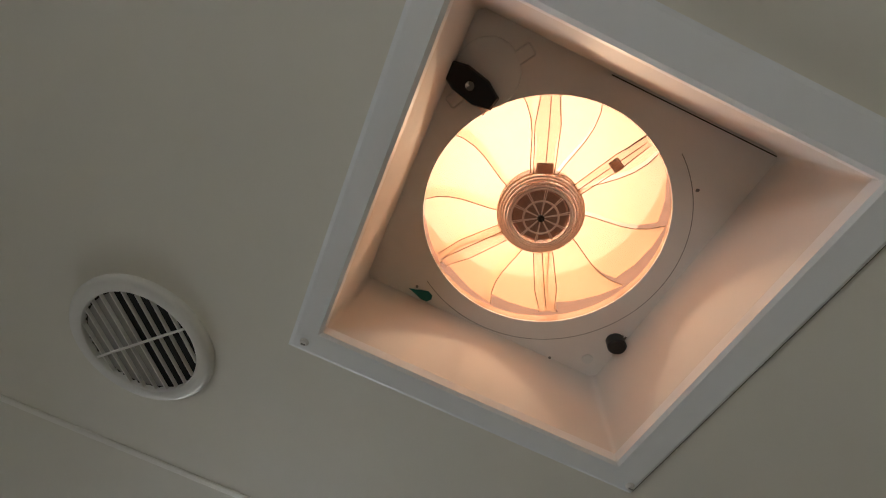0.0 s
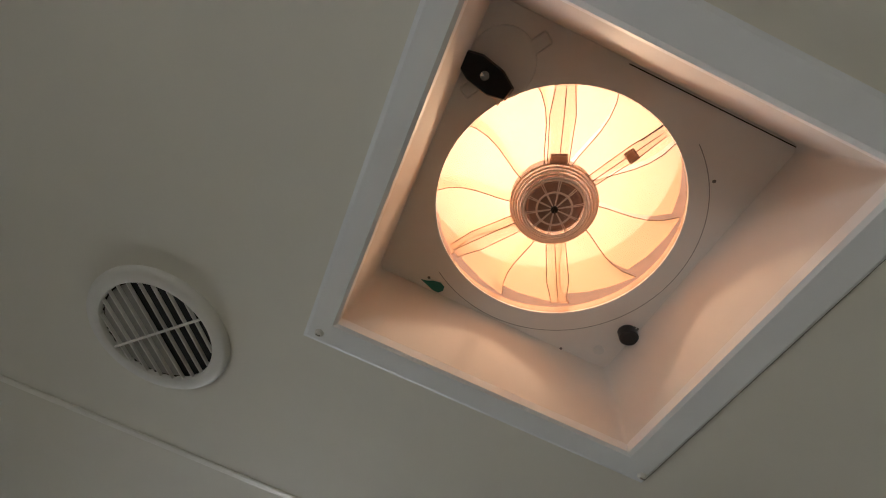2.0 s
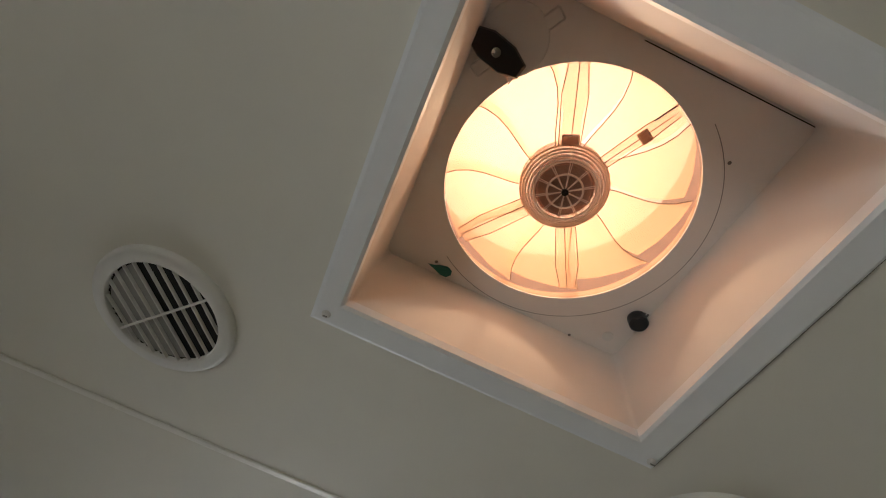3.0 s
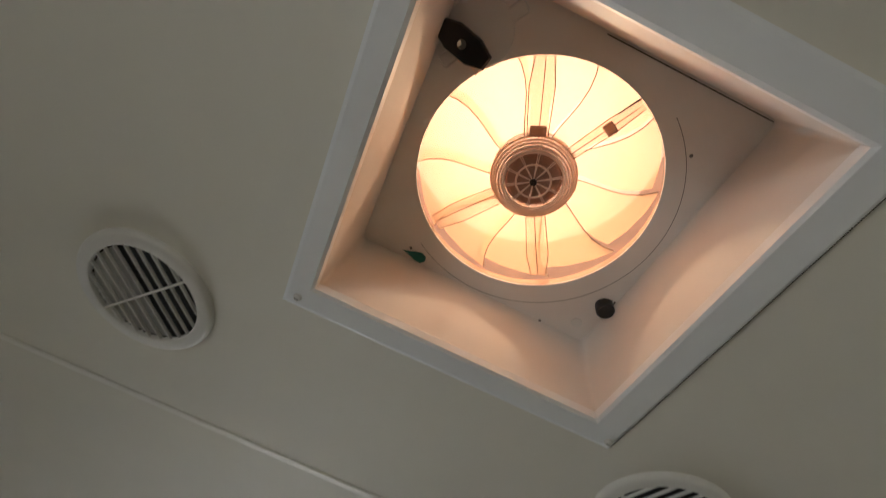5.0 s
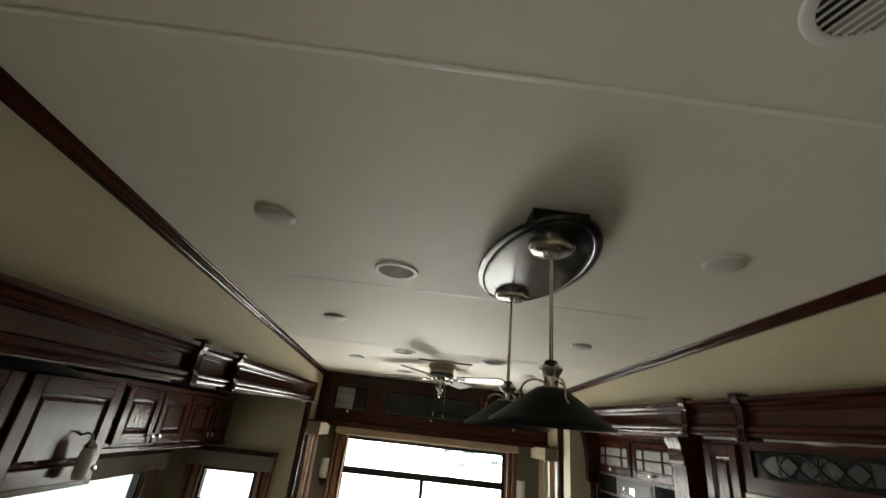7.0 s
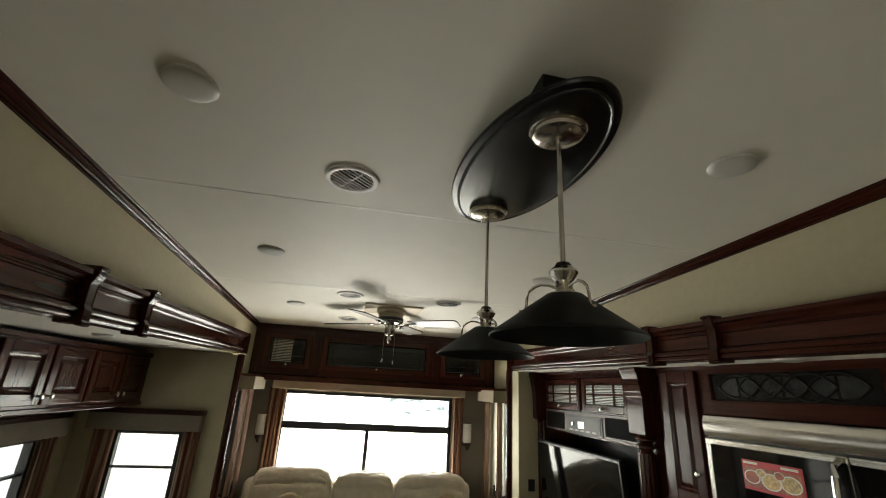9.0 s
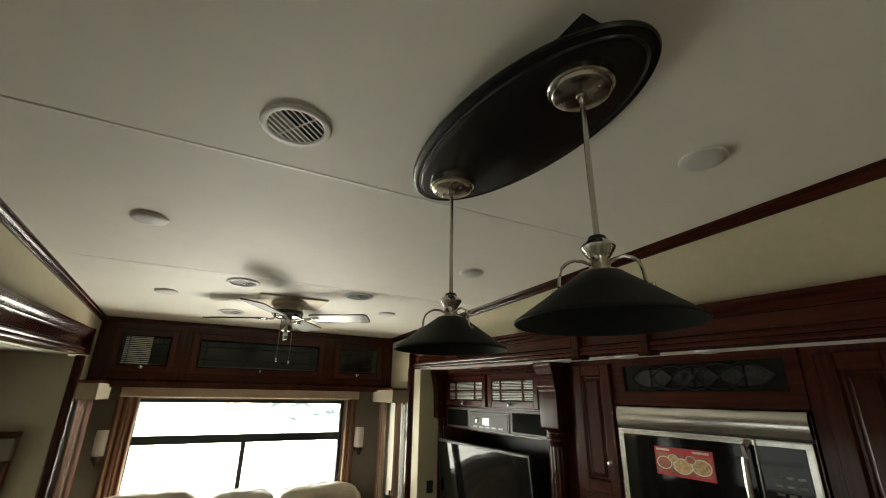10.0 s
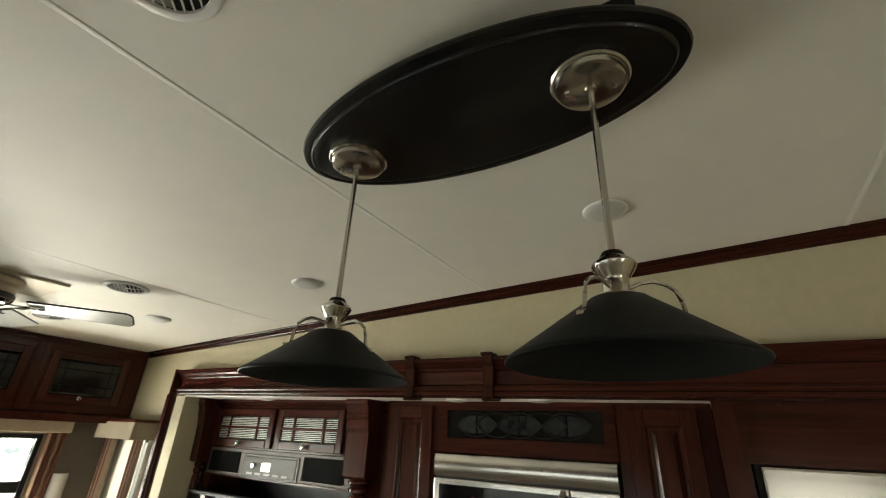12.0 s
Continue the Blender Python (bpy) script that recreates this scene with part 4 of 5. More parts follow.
def window(name, axis, p, u0, u1, z0, z1, bars, mat=frame_black, depth=0.05):
    """Black frame with panes in an opening; bars: (u0, u1, z0, z1) of rails and mullions."""
    r = tagged(root(name, (0, 0, 0)), kind="structure")

    def bar(nm, a, b, c, d, t0, t1):
        bm = box(t0, t1, a, b, c, d, 0.002) if axis == "x" else box(a, b, t0, t1, c, d, 0.002)
        return part(nm, bm, mat, r)
    f = 0.028
    bar("window_frame", u0, u0 + f, z0, z1, p, p + depth)
    bar("window_frame", u1 - f, u1, z0, z1, p, p + depth)
    bar("window_frame", u0 + f, u1 - f, z0, z0 + f, p, p + depth)
    bar("window_frame", u0 + f, u1 - f, z1 - f, z1, p, p + depth)
    for q in bars:
        bar("window_bar", *q, p + 0.01, p + depth - 0.01)
    a, b = (p + depth * 0.5, p + depth * 0.5 + 0.003)
    bm = box(a, b, u0 + f, u1 - f, z0 + f, z1 - f) if axis == "x" else box(u0 + f, u1 - f, a, b, z0 + f, z1 - f)
    g = part("pane", bm, glass, r, "clear window glass")
    g.visible_shadow = False
    return r


window("window_1", "y", REAR + 0.005, *RW, [(RW[0] + 0.02, RW[1] - 0.02, 1.264, 1.288), (RW[0] + 0.02, RW[1] - 0.02, 1.226, 1.252), (RW[0] + 0.02, RW[1] - 0.02, 1.250, 1.266), (0.157, 0.193, 0.80, 1.235)])
window("window_2", "y", SLY1 + 0.005, *SW, [(SW[0] + 0.02, SW[1] - 0.02, 1.02, 1.036)])
window("window_3", "x", -1.855, *DW, [(DW[0] + 0.02, DW[1] - 0.02, 1.03, 1.045), (2.68, 2.695, 0.78, 1.03)])
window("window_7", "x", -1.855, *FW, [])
# unseen window, added to fill the opening of the added lamp
window("window_6", "x", LX - 0.06, *EW, [])
window("window_4", "x", RX + 0.01, *SIDEWIN, [])
window("window_5", "x", LX - 0.06, *SIDEWIN, [])


def valance(name, w, depth, h, label, mat=fabric, cap=0.016):
    """A padded box valance, facing -y, its lower left back corner at the origin."""
    r = root(name, (0, 0, 0), label, "valance")
    part("front_board", box(0, w, -depth, -depth + 0.016, 0, h, 0.005, seg=2), mat, r)
    part("return", box(0, 0.016, -depth + 0.014, 0, 0, h, 0.004), mat, r)
    part("return", box(w - 0.016, w, -depth + 0.014, 0, 0, h, 0.004), mat, r)
    part("top_board", box(-0.006, w + 0.006, -depth - 0.006, 0, h - 0.001, h + cap, 0.003), dark_wood if cap > 0.02 else wood_x, r)
    return r


v = valance("window_valance", 1.80, 0.10, 0.088, "long tan padded valance above the rear window")
v.location = (-0.715, REAR, 1.566)
v = valance("window_valance", 0.69, 0.085, 0.106, "backlit-toned valance with a dark wood cap above the slide end window", backlit_fabric, 0.030)
v.location = (-1.70, SLY1, 1.262)
v = valance("window_valance", 2.48, 0.085, 0.105, "backlit-toned valance above the dinette window", backlit_fabric, 0.028)
v.matrix_basis = Matrix.Translation((-1.80, 1.24, 1.235)) @ FACE_RIGHT
v = valance("window_valance", 0.48, 0.145, 0.100, "pale valance box above the side window", pale_fabric)
v.matrix_basis = Matrix.Translation((RX, 4.66, 1.548)) @ FACE_LEFT
v = valance("window_valance", 0.48, 0.145, 0.100, "pale valance box above the side window", pale_fabric)
v.matrix_basis = Matrix.Translation((LX, 4.18, 1.552)) @ FACE_RIGHT


def curtain(name, w, h, mat, folds, label, along="x"):
    """A gathered curtain hanging down from its top edge at the origin, centred."""
    r = root(name, (0, 0, 0), label, "curtain")
    b = bmesh.new()
    n, rows = folds * 8, 12
    g = []
    for j in range(rows + 1):
        t = j / rows
        g.append([])
        for i in range(n + 1):
            u = i / n - 0.5
            d = 0.012 * math.sin(i / 8 * 2 * math.pi + 0.6 * math.sin(3 * t)) * (0.7 + 0.4 * t)
            p = u * w * (1 - 0.12 * math.sin(math.pi * t))
            g[-1].append(b.verts.new((p, d, -h * t) if along == "x" else (d, p, -h * t)))
    for a, c in zip(g, g[1:]):
        for i in range(n):
            b.faces.new((a[i], a[i + 1], c[i + 1], c[i]))
    o = part("drape", b, mat, r, "", True)
    m = o.modifiers.new("thickness", 'SOLIDIFY')
    m.thickness = 0.003
    return r


for x, w in ((-0.665, 0.15), (1.03, 0.105)):
    c = curtain("curtain", w, 0.85, curtain_x, 4, "gathered brown and tan striped curtain beside the rear window")
    c.location = (x, REAR - 0.045, 1.575)
for x, s in ((RX - 0.06, 1), (LX + 0.06, -1)):
    for y, w in (((4.245, 0.10), (4.60, 0.12)) if s > 0 else ((4.28, 0.20), (4.57, 0.18))):
        c = curtain("curtain", w, 0.86, curtain_y, 3, "striped brown curtain beside the side window", "y")
        c.location = (x, y, 1.56)
    h = root("curtain_holdback", (x - s * 0.02, 4.215, 0.80), "dark bronze curved curtain holdback on the side wall", "holdback")
    part("hook", tube([(s * 0.075, 0, 0.03), (s * 0.02, 0, 0), (-s * 0.02, -0.02, 0.0), (-s * 0.03, 0.0, 0.045), (-s * 0.028, 0.02, 0.10)], 0.008, 8), bronze, h, "", True)
for x, w in ((-1.60, 0.13), (-1.065, 0.11)):
    c = curtain("curtain", w, 0.62, curtain_x, 3, "dark striped curtain beside the slide end window")
    c.location = (x, SLY1 - 0.035, 1.27)
for y in (1.66, 3.66):
    c = curtain("curtain", 0.16, 0.62, curtain_y, 4, "dark striped curtain beside the dinette window", "y")
    c.location = (-1.762, y, 1.24)
# roller blind, half drawn, in the side window
bl = root("roller_blind", (RX - 0.012, 4.42, 1.55), "pale roller blind drawn down over the side window", "blind")
part("cloth", box(-0.002, 0.001, -0.16, 0.16, -0.72, 0.0), blind_mat, bl)
part("bottom_bar", box(-0.006, 0.004, -0.162, 0.162, -0.735, -0.718, 0.003), plastic, bl)


def sconce(x, z):
    r = root("wall_sconce", (x, REAR, z), "slim wall sconce with a frosted half-round glass and a bronze bracket", "wall light", "rear sconces")
    part("back_plate", box(-0.040, 0.040, -0.010, 0, -0.075, 0.115, 0.004, seg=2), bronze, r)
    b = bmesh.new()
    n = 14
    for z0, z1 in ((-0.045, 0.125),):
        prev = None
        for zz, k in ((z0, 0.86), (z0 + 0.012, 0.97), (z0 + 0.03, 1.0), (z1 - 0.02, 1.0), (z1, 0.96)):
            row = [b.verts.new((0.042 * k * math.cos(math.pi * i / n), -0.012 - 0.050 * k * math.sin(math.pi * i / n), zz)) for i in range(n + 1)]
            if prev:
                for i in range(n):
                    b.faces.new((prev[i], prev[i + 1], row[i + 1], row[i]))
            prev = row
    part("glass_shade", b, frost, r, "frosted white glass", True)
    part("cup", lathe([(0, -0.112), (0.010, -0.108), (0.018, -0.090), (0.034, -0.062), (0.036, -0.044)], 20, at=(0, -0.040, 0)), bronze, r, "bronze cup", True)
    return r


sconce(-0.768, 1.215)
sconce(1.137, 1.205)


# ---- sofa ----
def cushion_mesh(w, d, h, puff=0.35, seed=0, roll=0.0):
    b = bmesh.new()
    bmesh.ops.create_cube(b, size=1.0)
    bmesh.ops.subdivide_edges(b, edges=b.edges, cuts=27, use_grid_fill=True)
    for v in b.verts:
        p = v.co * 2
        k = [1 - puff * 0.30 * (abs(p[(a + 1) % 3]) ** 5 + abs(p[(a + 2) % 3]) ** 5) for a in range(3)]
        n = noise.noise(Vector((p.x * 1.6 + seed, p.y * 1.6, p.z * 1.6)))
        fold = sum((1 - abs(noise.noise(Vector((p.x * f + seed, p.y * f * 0.7, p.z * f * 2.2 + 5 * seed))))) ** 6 / f for f in (2.2, 4.6))
        v.co = Vector((p.x * k[0] * w / 2, p.y * (k[1] * (1 + 0.10 * n) - 0.10 * fold) * d / 2, p.z * k[2] * h / 2 + 0.012 * n - 0.016 * fold))
        if roll:
            pinch = math.exp(-((p.z - 0.66 - 0.05 * n) / 0.07) ** 2)
            pleat = 0.5 + 0.5 * math.sin(p.x * 46 + 3 * n)
            near = math.exp(-((p.z - 0.66) / 0.22) ** 2)
            v.co.y *= 1 - roll * pinch - 0.35 * roll * near * pleat
    return b


def sofa():
    r = root("sofa", (0.16, 4.28, 0), "cream leather three-seat sofa with plump back cushions below the rear window", "sofa")
    part("base", box(-0.95, 0.95, -0.40, 0.40, 0.08, 0.30, 0.03, seg=3), leather, r, "", True)
    for x in (-1.00, 1.00):
        part("armrest", box(x - 0.09, x + 0.09, -0.42, 0.40, 0.06, 0.62, 0.06, seg=4), leather, r, "", True)
    part("back", box(-0.95, 0.95, 0.24, 0.44, 0.28, 0.86, 0.05, seg=4), leather, r, "", True)
    for i, (x, w, t) in enumerate(((-0.555, 0.62, 0.985), (0.005, 0.49, 0.955), (0.565, 0.62, 0.958))):
        q = part("back_cushion", cushion_mesh(w, 0.20, 0.50, 0.4, i * 3.1, 0.10), leather, r, "plump leather back cushion", True)
        q.location = (x, 0.16, t - 0.255)
        s = part("seat_cushion", cushion_mesh(w, 0.66, 0.18, 0.4, 9 + i), leather, r, "", True)
        s.location = (x, -0.10, 0.38)
        pts = []
        for k in range(33):
            a = 2 * math.pi * k / 32
            e = 0.30
            pts.append(((w / 2 - 0.030) * math.copysign(abs(math.cos(a)) ** e, math.cos(a)), -0.078, 0.205 * math.copysign(abs(math.sin(a)) ** e, math.sin(a))))
        part("piping", tube(pts, 0.004, 6), leather, q, "", True)
    for x in (-0.85, 0.85):
        for y in (-0.33, 0.33):
            part("foot", lathe([(0.025, 0), (0.03, 0.04), (0.03, 0.09)], 12, at=(x, y, 0)), bronze, r)
    return r


sofa()
for x, a in ((-0.40, 18), (0.83, -16)):
    p = root("throw_pillow", (x, 4.18, 0.62), "tan patterned throw pillow leaning on the sofa back", "pillow", "throw pillows")
    q = part("cover", cushion_mesh(0.40, 0.14, 0.40, 0.75, x), pillow_mat, p, "", True)
    q.rotation_euler = (radians(-16), radians(a + 45), 0)

# ---- kitchen slide ----
KX = 1.52


def entertainment_center():
    Y0, Y1 = 2.49, 3.955
    r = root("entertainment_center", (1.555, Y1, 0), "dark cherry entertainment cabinet with glass doors and carved columns", "cabinet")
    r.rotation_euler = (0, 0, radians(-90))
    w = Y1 - Y0
    # body round the television recess; own x runs from the far end to the near end
    part("upper_body", box(0.0, w, 0.0, 0.38, 1.375, 1.812), wood_x, r)
    part("lower_body", box(0.0, w, 0.0, 0.38, 0.0, 0.62), wood_x, r)
    part("side_panel", box(0.0, 0.10, 0.0, 0.38, 0.62, 1.375), wood_z, r)
    part("side_panel", box(w - 0.20, w, 0.0, 0.38, 0.62, 1.375), wood_z, r)
    part("back_panel", box(0.10, w - 0.20, 0.25, 0.38, 0.62, 1.375), black_plastic, r)
    cm = [(0.0, 1.748), (0.012, 1.751), (0.020, 1.760), (0.034, 1.772), (0.050, 1.782), (0.056, 1.788), (0.056, 1.812), (0.0, 1.812)]
    b = bmesh.new()
    e = [[b.verts.new((x, -d, z)) for d, z in cm] for x in (0.0, w - 0.20)]
    for i in range(len(cm)):
        b.faces.new((e[0][i], e[0][(i + 1) % len(cm)], e[1][(i + 1) % len(cm)], e[1][i]))
    part("crown", b, wood_x, r)
    for x0, x1 in ((0.07, 0.625), (0.655, 1.175)):
        d = frame_door("door", r, x1 - x0, 0.213, 0, cabinet_glass, False, 0.044, label="framed door with pale striped panes")
        d.location = (x0, -0.001, 1.538)
        dw = x1 - x0
        for i in range(13):
            z = 0.050 + i * 0.0095
            part("slat", box(0.048, dw - 0.048, -0.0115, -0.0085, z, z + 0.0055), pane_stripe_mat, d)
        muntins(d, 0.044, dw - 0.044, 0.044, 0.169, [0.044 + 0.10, dw - 0.144], [0.108], -0.018, 0.0065)
        knob(d, dw * 0.5, -0.02, 0.022, chrome)
    part("radio_fascia", box(0.06, w - 0.20, -0.010, 0, 1.385, 1.528, 0.003), espresso, r, "grey-brown band around the radio")
    for x0, x1 in ((0.09, 0.375), (0.915, 1.215)):
        sp = part("speaker", box(x0, x1, -0.016, -0.010, 1.400, 1.512, 0.002), speaker_cloth, r, "black speaker grille")
        for i in range(9):
            z = 1.407 + i * 0.0118
            part("grille_bar", box(x0 + 0.008, x1 - 0.008, -0.0170, -0.016, z, z + 0.004), speaker_cloth, sp)
    part("radio_surround", box(0.415, 0.885, -0.0165, -0.010, 1.384, 1.507, 0.003), black_plastic, r)
    rd = part("radio", box(0.43, 0.87, -0.020, -0.010, 1.395, 1.495, 0.004, seg=2), silver, r, "silver car-style radio")
    part("display", box(0.590, 0.668, -0.0225, -0.020, 1.422, 1.468, 0.002), screen, rd, "pale display catching the light")
    for x, q in ((0.52, 0.015),):
        b = lathe([(q, 0), (q * 0.95, 0.012), (0, 0.014)], 20)
        bmesh.ops.rotate(b, verts=b.verts, cent=(0, 0, 0), matrix=Matrix.Rotation(radians(90), 3, 'X'))
        bmesh.ops.translate(b, verts=b.verts, vec=(x, -0.020, 1.45))
        part("dial", b, chrome, rd, "", True)
    for i in range(5):
        part("button", box(0.47 + 0.075 * i, 0.52 + 0.075 * i, -0.0225, -0.020, 1.403, 1.414), grey_plastic, rd)
    # columns: corbel head, block and fluted shaft
    for x in (1.345, 0.035):
        c = new("column")
        c.parent, c.location, c.empty_display_size = r, (x, 0, 0), 0.03
        c["label"] = "carved cherry column with a corbel head"
        hd = [(0, 1.44), (0.085, 1.44), (0.098, 1.452), (0.098, 1.64), (0.108, 1.665), (0.108, 1.700), (0.118, 1.706), (0.118, 1.722), (0.112, 1.728), (0.124, 1.760), (0.132, 1.776), (0.132, 1.810), (0, 1.810)]
        b = bmesh.new()
        ww = 0.070 if x > 1 else 0.035
        e = [[b.verts.new((u, -d, z)) for d, z in hd] for u in (-ww, ww)]
        for i in range(len(hd)):
            b.faces.new((e[0][i], e[0][(i + 1) % len(hd)], e[1][(i + 1) % len(hd)], e[1][i]))
        b.faces.new(e[0])
        b.faces.new(e[1][::-1])
        bmesh.ops.bevel(b, geom=list(b.edges), offset=0.003, segments=1, affect='EDGES')
        part("corbel", b, wood_z, c)
        rr = ww * 0.68
        part("capital", lathe([(rr * 0.8, 1.442), (rr * 1.1, 1.432), (rr * 1.1, 1.424), (rr * 0.75, 1.414), (rr * 1.0, 1.400), (rr * 1.0, 1.388), (rr * 0.7, 1.376), (rr * 0.9, 1.360)], 24, at=(0, -0.05, 0)), wood_z, c, "", True)
        b = bmesh.new()
        n = 48
        rows = [[b.verts.new((rr * (0.92 - 0.07 * (i % 4 in (1, 2))) * math.cos(2 * math.pi * i / n), -0.05 + rr * (0.92 - 0.07 * (i % 4 in (1, 2))) * math.sin(2 * math.pi * i / n), z)) for i in range(n)] for z in (1.362, 0.70)]
        for i in range(n):
            b.faces.new((rows[0][i], rows[0][(i + 1) % n], rows[1][(i + 1) % n], rows[1][i]))
        part("fluted_shaft", b, wood_z, c)
        part("plinth", box(-ww * 0.8, ww * 0.8, -0.09, -0.001, 0.0, 0.70, 0.004), wood_z, c)
    return r


entertainment_center()

tv = root("television", (1.548, 3.34, 0.642), "wide black flat television leaning out of the cherry entertainment cabinet", "television")
tv.rotation_euler = (radians(5), 0, radians(-90))
part("casing", box(-0.548, 0.545, -0.030, 0.004, 0.0, 0.662, 0.005, seg=2), black_plastic, tv)
part("screen", box(-0.530, 0.527, -0.0325, -0.030, 0.022, 0.644), black_glass, tv, "glossy dark screen, off")
part("edge_strip", box(0.5405, 0.5455, -0.0325, -0.028, 0.004, 0.658, 0.001), chrome, tv, "thin bright edge of the casing")
part("stand", box(-0.2, 0.2, -0.02, 0.14, -0.022, 0.0, 0.004), black_plastic, tv)


def upper_unit(name, y_hi, y_lo, z0, z1, label, door=None, knob_at=None, depth=0.40):
    """A kitchen wall unit facing the aisle; own x runs towards the front of the coach."""
    r = root(name, (KX, y_hi, 0), label, "cabinet", "kitchen wall cabinets")
    r.rotation_euler = (0, 0, radians(-90))
    w = y_hi - y_lo
    part("body", box(0, w, 0, depth, z0, z1), wood_z, r)
    if door:
        a, b_, c, d_ = door
        d = frame_door("door", r, b_ - a, d_ - c, 0, wood_z, True, 0.052, label="raised-panel cherry door")
        d.location = (a, -0.001, c)
        if knob_at:
            knob(d, knob_at[0] - a, -0.02, knob_at[1] - c)
    return r


upper_unit("wall_cabinet", 2.485, 2.202, 1.15, 1.822, "narrow cherry wall cabinet beside the microwave", (0.035, 0.268, 1.19, 1.765), (0.245, 1.325))
upper_unit("wall_cabinet", 1.432, 1.125, 0.90, 1.822, "tall cherry cabinet with a raised panel beside the microwave", (0.045, 0.262, 0.95, 1.752))


def over_microwave():
    r = root("wall_cabinet", (KX, 2.200, 0), "shallow cherry cabinet above the microwave with a leaded dark glass panel", "cabinet", "kitchen wall cabinets")
    r.rotation_euler = (0, 0, radians(-90))
    w = 2.200 - 1.434
    part("body", box(0, w, 0.012, 0.40, 1.578, 1.822), wood_x, r)
    f = holed([0, 0.055, w - 0.045, w], [1.578, 1.637, 1.748, 1.822], [(0.055, w - 0.045, 1.637, 1.748)], lambda b, a, c, d, e: box(a, c, -0.004, 0.013, d, e, bm=b))
    part("face_frame", f, wood_x, r)
    part("glass_panel", box(0.055, w - 0.045, 0.006, 0.010, 1.637, 1.748), cabinet_glass, r, "smoked leaded glass")
    # interlaced arcs of lead
    n, x0, x1, zc, a = 3, 0.10, w - 0.085, 1.6925, 0.048
    for s in (1, -1):
        for k in range(-1, 2 * n + 1):
            # each came is one bow from crossing to crossing
            xa = x0 + (x1 - x0) * k / (2 * n)
            xb = x0 + (x1 - x0) * (k + 2) / (2 * n)
            if xa < 0.056 or xb > w - 0.046:
                continue
            pts = [(xa + (xb - xa) * i / 16, 0.004, zc + s * a * math.sin(math.pi * i / 16) ** 0.8) for i in range(17)]
            part("came", tube(pts, 0.0036, 6), lead, r)
    for k in range(n):
        xm = x0 + (x1 - x0) * (k + 0.5) / n
        hw = (x1 - x0) / (2 * n)
        for side in (-1, 1):
            b = bmesh.new()
            top = [(xm + side * hw * 0.05 + side * hw * 0.86 * i / 8, zc + 0.036 * math.sin(math.pi * (0.42 + 0.54 * i / 8)) ** 0.8) for i in range(9)]
            low = [(x, 2 * zc - z) for x, z in reversed(top)]
            b.faces.new([b.verts.new((x, 0.0052, z)) for x, z in top + low])
            part("bevelled_leaf", b, bevel_glass, r, "paler bevelled glass leaf")
    return r


over_microwave()


def microwave():
    r = root("microwave", (KX, 2.190, 1.150), "stainless over-range microwave with a red food sticker on its dark door", "microwave")
    r.rotation_euler = (0, 0, radians(-90))
    w, h = 0.748, 0.422
    part("body", box(0, w, 0.0, 0.38, 0, h, 0.004), steel, r)
    tg = bmesh.new()
    n = 12
    swell = [[tg.verts.new((x, -0.014 - 0.012 * math.sin(math.pi * (0.06 + 0.88 * i / n)) ** 0.7, h - 0.082 + 0.082 * i / n)) for i in range(n + 1)] for x in (0.0, w)]
    for i in range(n):
        tg.faces.new((swell[0][i], swell[1][i], swell[1][i + 1], swell[0][i + 1]))
    for q in swell:
        tg.faces.new([*q, tg.verts.new((q[-1].co.x, 0, h)), tg.verts.new((q[0].co.x, 0, h - 0.082))])
    part("top_grille", tg, steel, r, "bowed stainless vent strip", True)
    part("shadow_gap", box(0.004, w - 0.004, -0.012, 0.0, h - 0.090, h - 0.082), black_plastic, r)
    d = part("door", box(0, 0.575, -0.026, 0.0, 0.004, h - 0.090, 0.006, seg=2), steel, r, "stainless door")
    part("door_window", box(0.030, 0.573, -0.029, -0.026, 0.030, h - 0.112, 0.001), black_glass, d, "black glass window")
    hb = tube([(0.553, -0.026, 0.02), (0.553, -0.055, 0.04), (0.553, -0.064, 0.12), (0.553, -0.066, 0.19), (0.553, -0.060, 0.27), (0.553, -0.052, 0.302), (0.553, -0.026, 0.318)], 0.011, 10)
    part("handle", hb, steel, d, "curved stainless bar handle", True)
    c = part("control_panel", box(0.577, w, -0.026, 0.0, 0.004, h - 0.090, 0.006, seg=2), steel, r)
    part("key_plate", box(0.579, w - 0.024, -0.0285, -0.026, 0.030, h - 0.112, 0.001), black_glass, c, "black touch panel")
    for i in range(7):
        for j in range(3):
            part("key", box(0.618 + 0.034 * j, 0.640 + 0.034 * j, -0.0292, -0.0285, 0.06 + 0.026 * i, 0.068 + 0.026 * i), ink, c)
    st = part("sticker", box(0.182, 0.424, -0.0312, -0.029, 0.168, 0.272), red_card, d, "red printed sticker with plates of food")
    part("picture_band", box(0.188, 0.418, -0.0318, -0.0312, 0.178, 0.250), food_c, st)
    for k, (x, z, q) in enumerate(((0.222, 0.214, 0.030), (0.300, 0.208, 0.036), (0.376, 0.212, 0.036), (0.262, 0.232, 0.019), (0.336, 0.234, 0.018))):
        for f, mt in ((1.0, food_b), (0.86, food_c if k in (0, 4) else food_a)):
            b = bmesh.new()
            b.faces.new([b.verts.new((x + f * q * 1.15 * math.cos(2 * math.pi * i / 20), -0.0322 - 0.0004 * k - 0.0002 * (f < 1), z + 0.8 * f * q * math.sin(2 * math.pi * i / 20))) for i in range(20)])
            part("printed_plate", b, mt, st)
    for x0, x1 in ((0.190, 0.250), (0.345, 0.410)):
        part("printed_bar", box(x0, x1, -0.0318, -0.0312, 0.258, 0.266), food_b, st)
    return r


microwave()


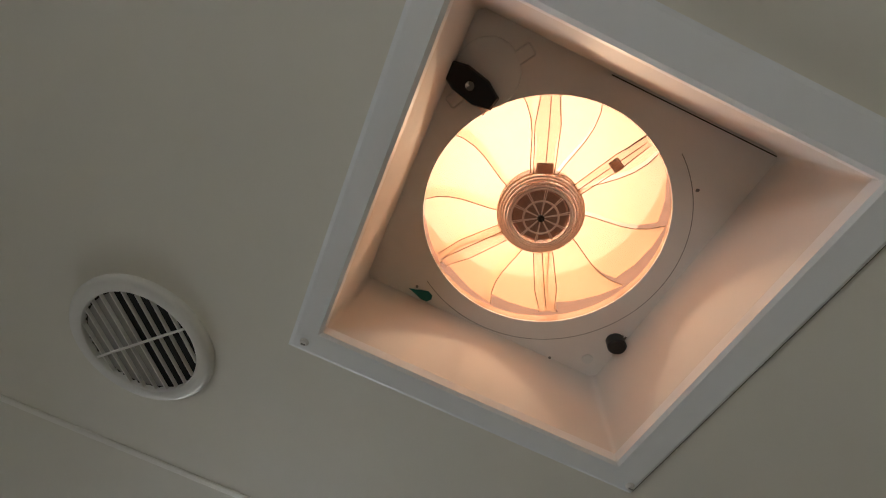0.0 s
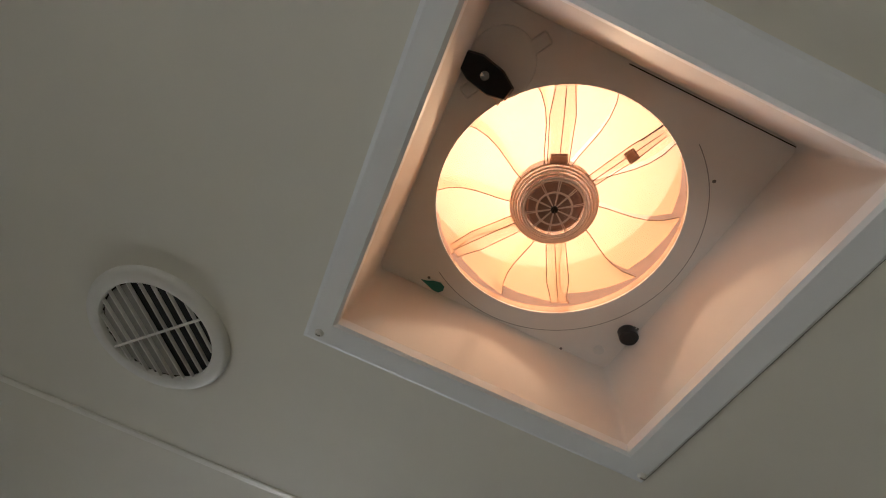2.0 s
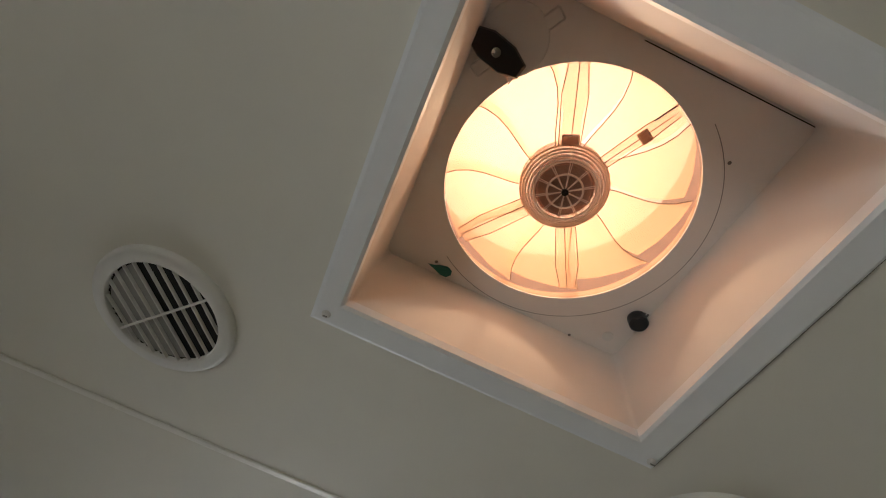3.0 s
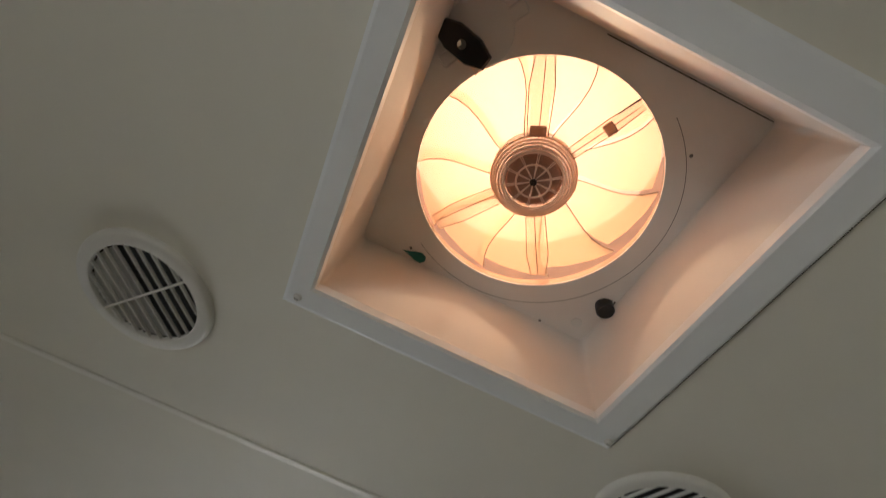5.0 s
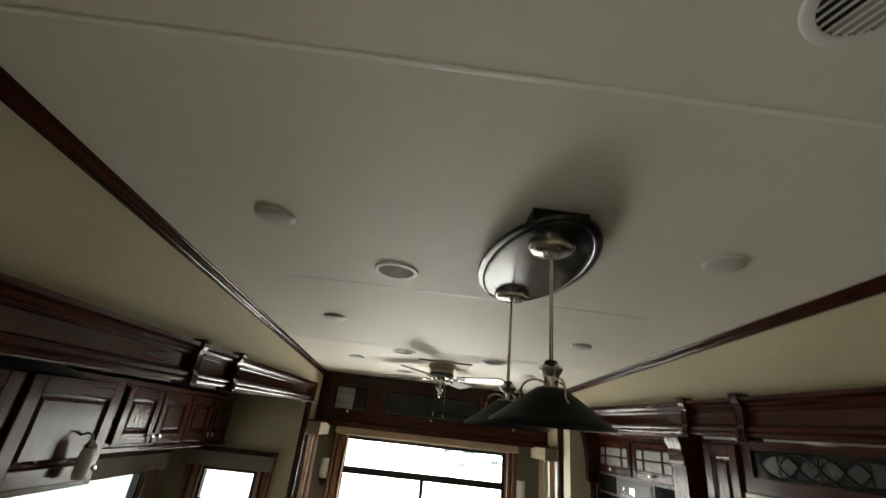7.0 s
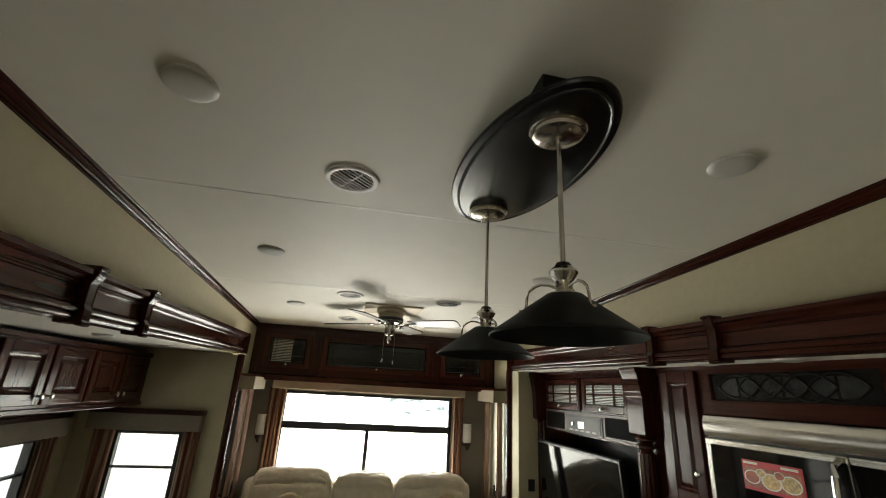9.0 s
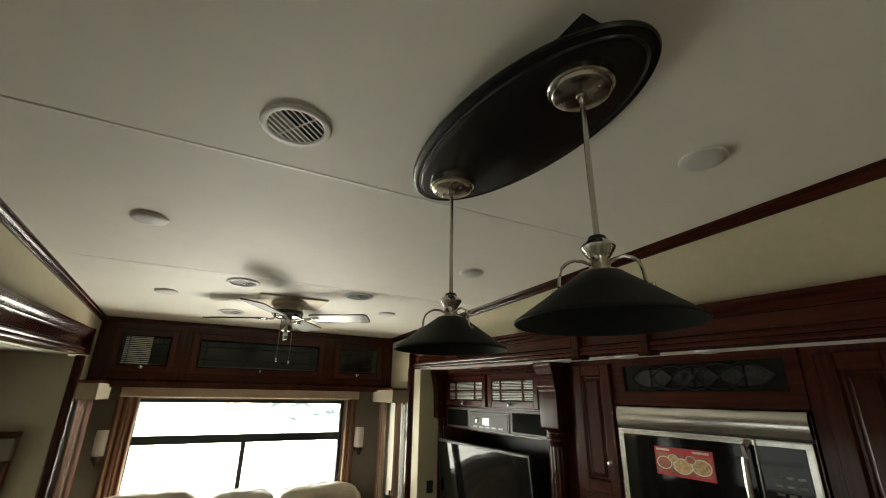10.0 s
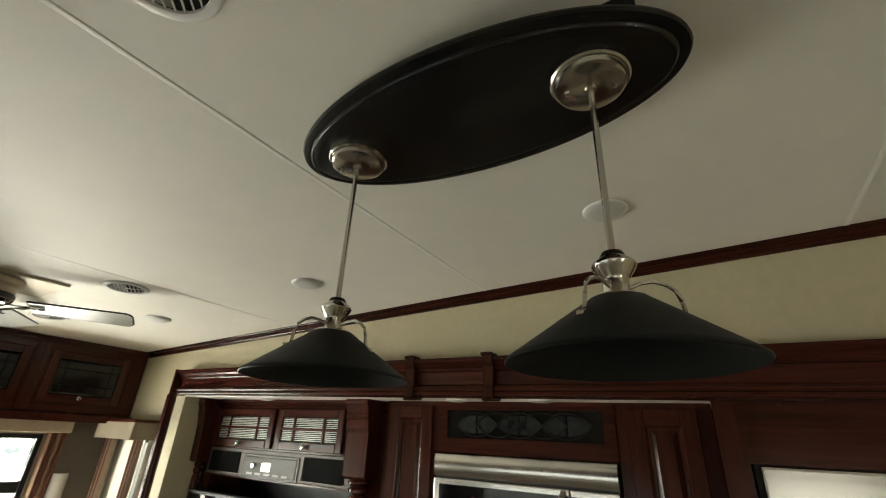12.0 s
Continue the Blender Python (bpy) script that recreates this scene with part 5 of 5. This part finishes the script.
def fridge():
    y = 1.120
    k = root("fridge_surround", (1.345, y, 0), "dark cherry cabinet built round the refrigerator", "cabinet")
    k.rotation_euler = (0, 0, radians(-90))
    part("stile", box(0, 0.066, 0, 0.55, 0, 1.80), wood_z, k)
    part("stile", box(0.86, 0.92, 0, 0.55, 0, 1.80), wood_z, k)
    part("top_box", box(0.066, 0.86, 0.012, 0.55, 1.60, 1.80), wood_x, k)
    r = root("refrigerator", (1.345, y - 0.075, 0.02), "stainless refrigerator with a black edge, set in the cabinet", "refrigerator")
    r.rotation_euler = (0, 0, radians(-90))
    part("case", box(0, 0.77, 0.06, 0.55, 0, 1.578), black_plastic, r)
    part("freezer_door", box(0.012, 0.758, 0.012, 0.058, 1.08, 1.576, 0.008, seg=2), steel, r, "stainless freezer door")
    part("fridge_door", box(0.012, 0.758, 0.012, 0.058, 0.02, 1.06, 0.008, seg=2), steel, r, "stainless lower door")
    return r


fridge()

for z, h in ((0.955, 0.085), (0.82, 0.085)):
    s = root("wall_switch", (1.44, SRY1, z), "black wall switch plate on the cream slide wall", "switch", "wall switches")
    part("plate", box(-0.028, 0.028, -0.006, 0, -h / 2, h / 2, 0.003), black_plastic, s)
    part("rocker", box(-0.010, 0.010, -0.010, -0.006, -0.018, 0.018, 0.002), black_plastic, s)

for x, ys in ((1.43, (1.68, 2.05, 3.3)), (-1.23, (2.0, 2.8, 3.55))):
    for y in ys:
        z = 1.775 + 0.012 * (y - 1.2) if x > 0 else 1.803 + 0.017 * (y - SLY1)
        q = root("soffit_light", (x, y, z), "small round frosted light under the slide ceiling", "ceiling light", "slide soffit lights")
        part("base", lathe([(0.045, 0.001), (0.045, -0.005), (0.042, -0.007)], 28), plastic, q, "", True)
        part("lens", lathe([(0.042, -0.006), (0.034, -0.009), (0.018, -0.0105), (0, -0.011)], 28), frost, q, "", True)

# ---- dinette slide ----


def dinette_cabinet():
    z0, z1, y0, y1 = 1.440, 1.760, 2.42, SLY1 - 0.004
    r = root("overhead_cabinet", (-1.45, y0, z0), "cherry overhead cabinet with four raised-panel doors above the dinette window", "cabinet")
    r.rotation_euler = (0, 0, radians(90))
    w = y1 - y0
    part("body", box(0, w, 0, 0.345, 0, z1 - z0), wood_x, r)
    part("light_rail", box(0, w, -0.014, 0.016, -0.026, 0.0, 0.004), wood_x, r)
    part("crown", box(0, w, -0.014, 0.0, z1 - z0 - 0.028, z1 - z0, 0.004), wood_x, r)
    for i in range(4):
        u = 0.10 + i * 0.347
        d = frame_door("door", r, 0.325, 0.270, 0, wood_z, True, 0.05, label="raised-panel cherry door")
        d.location = (u, -0.001, 0.014)
        knob(d, 0.300 if i % 2 == 0 else 0.025, -0.02, 0.04)
    return r


dinette_cabinet()


def hutch():
    z0, z1, y0, y1 = 1.30, 1.752, 1.25, 2.415
    r = root("hutch_cabinet", (-1.40, y0, z0), "deep dark cherry wall hutch with panelled doors", "cabinet")
    r.rotation_euler = (0, 0, radians(90))
    w = y1 - y0
    part("body", box(0, w, 0, 0.395, 0, z1 - z0), wood_x, r)
    for u in (0.03, 0.60):
        d = frame_door("door", r, 0.53, 0.40, 0, wood_z, True, 0.065, label="wide raised-panel cherry door")
        d.location = (u, -0.001, 0.025)
        knob(d, 0.49, -0.02, 0.05)
    return r


hutch()

ws = root("wall_sconce", (-1.39, 2.215, 1.40), "frosted glass dinette sconce on a nickel hook arm", "wall light")
part("arm", tube([(-0.01, 0, 0.10), (0.03, 0, 0.118), (0.055, 0, 0.112), (0.062, 0, 0.08)], 0.005, 8), nickel, ws, "", True)
part("cup", lathe([(0.010, 0.090), (0.020, 0.080), (0.024, 0.062)], 18, at=(0.062, 0, 0)), nickel, ws, "", True)
part("glass_shade", lathe([(0.022, 0.064), (0.027, 0.03), (0.028, -0.03), (0.024, -0.055)], 22, at=(0.062, 0, 0)), frost, ws, "frosted white glass", True)

dl = root("dinette_pendant", (-1.23, 1.60, 1.765), "black cone shade of a lamp close under the slide ceiling", "pendant light")
part("shade", lathe([(0.03, 0.0), (0.06, -0.008), (0.12, -0.026), (0.17, -0.046), (0.172, -0.050), (0.165, -0.047), (0.11, -0.028), (0, -0.018)], 48), black_metal, dl, "black painted metal shade", True)
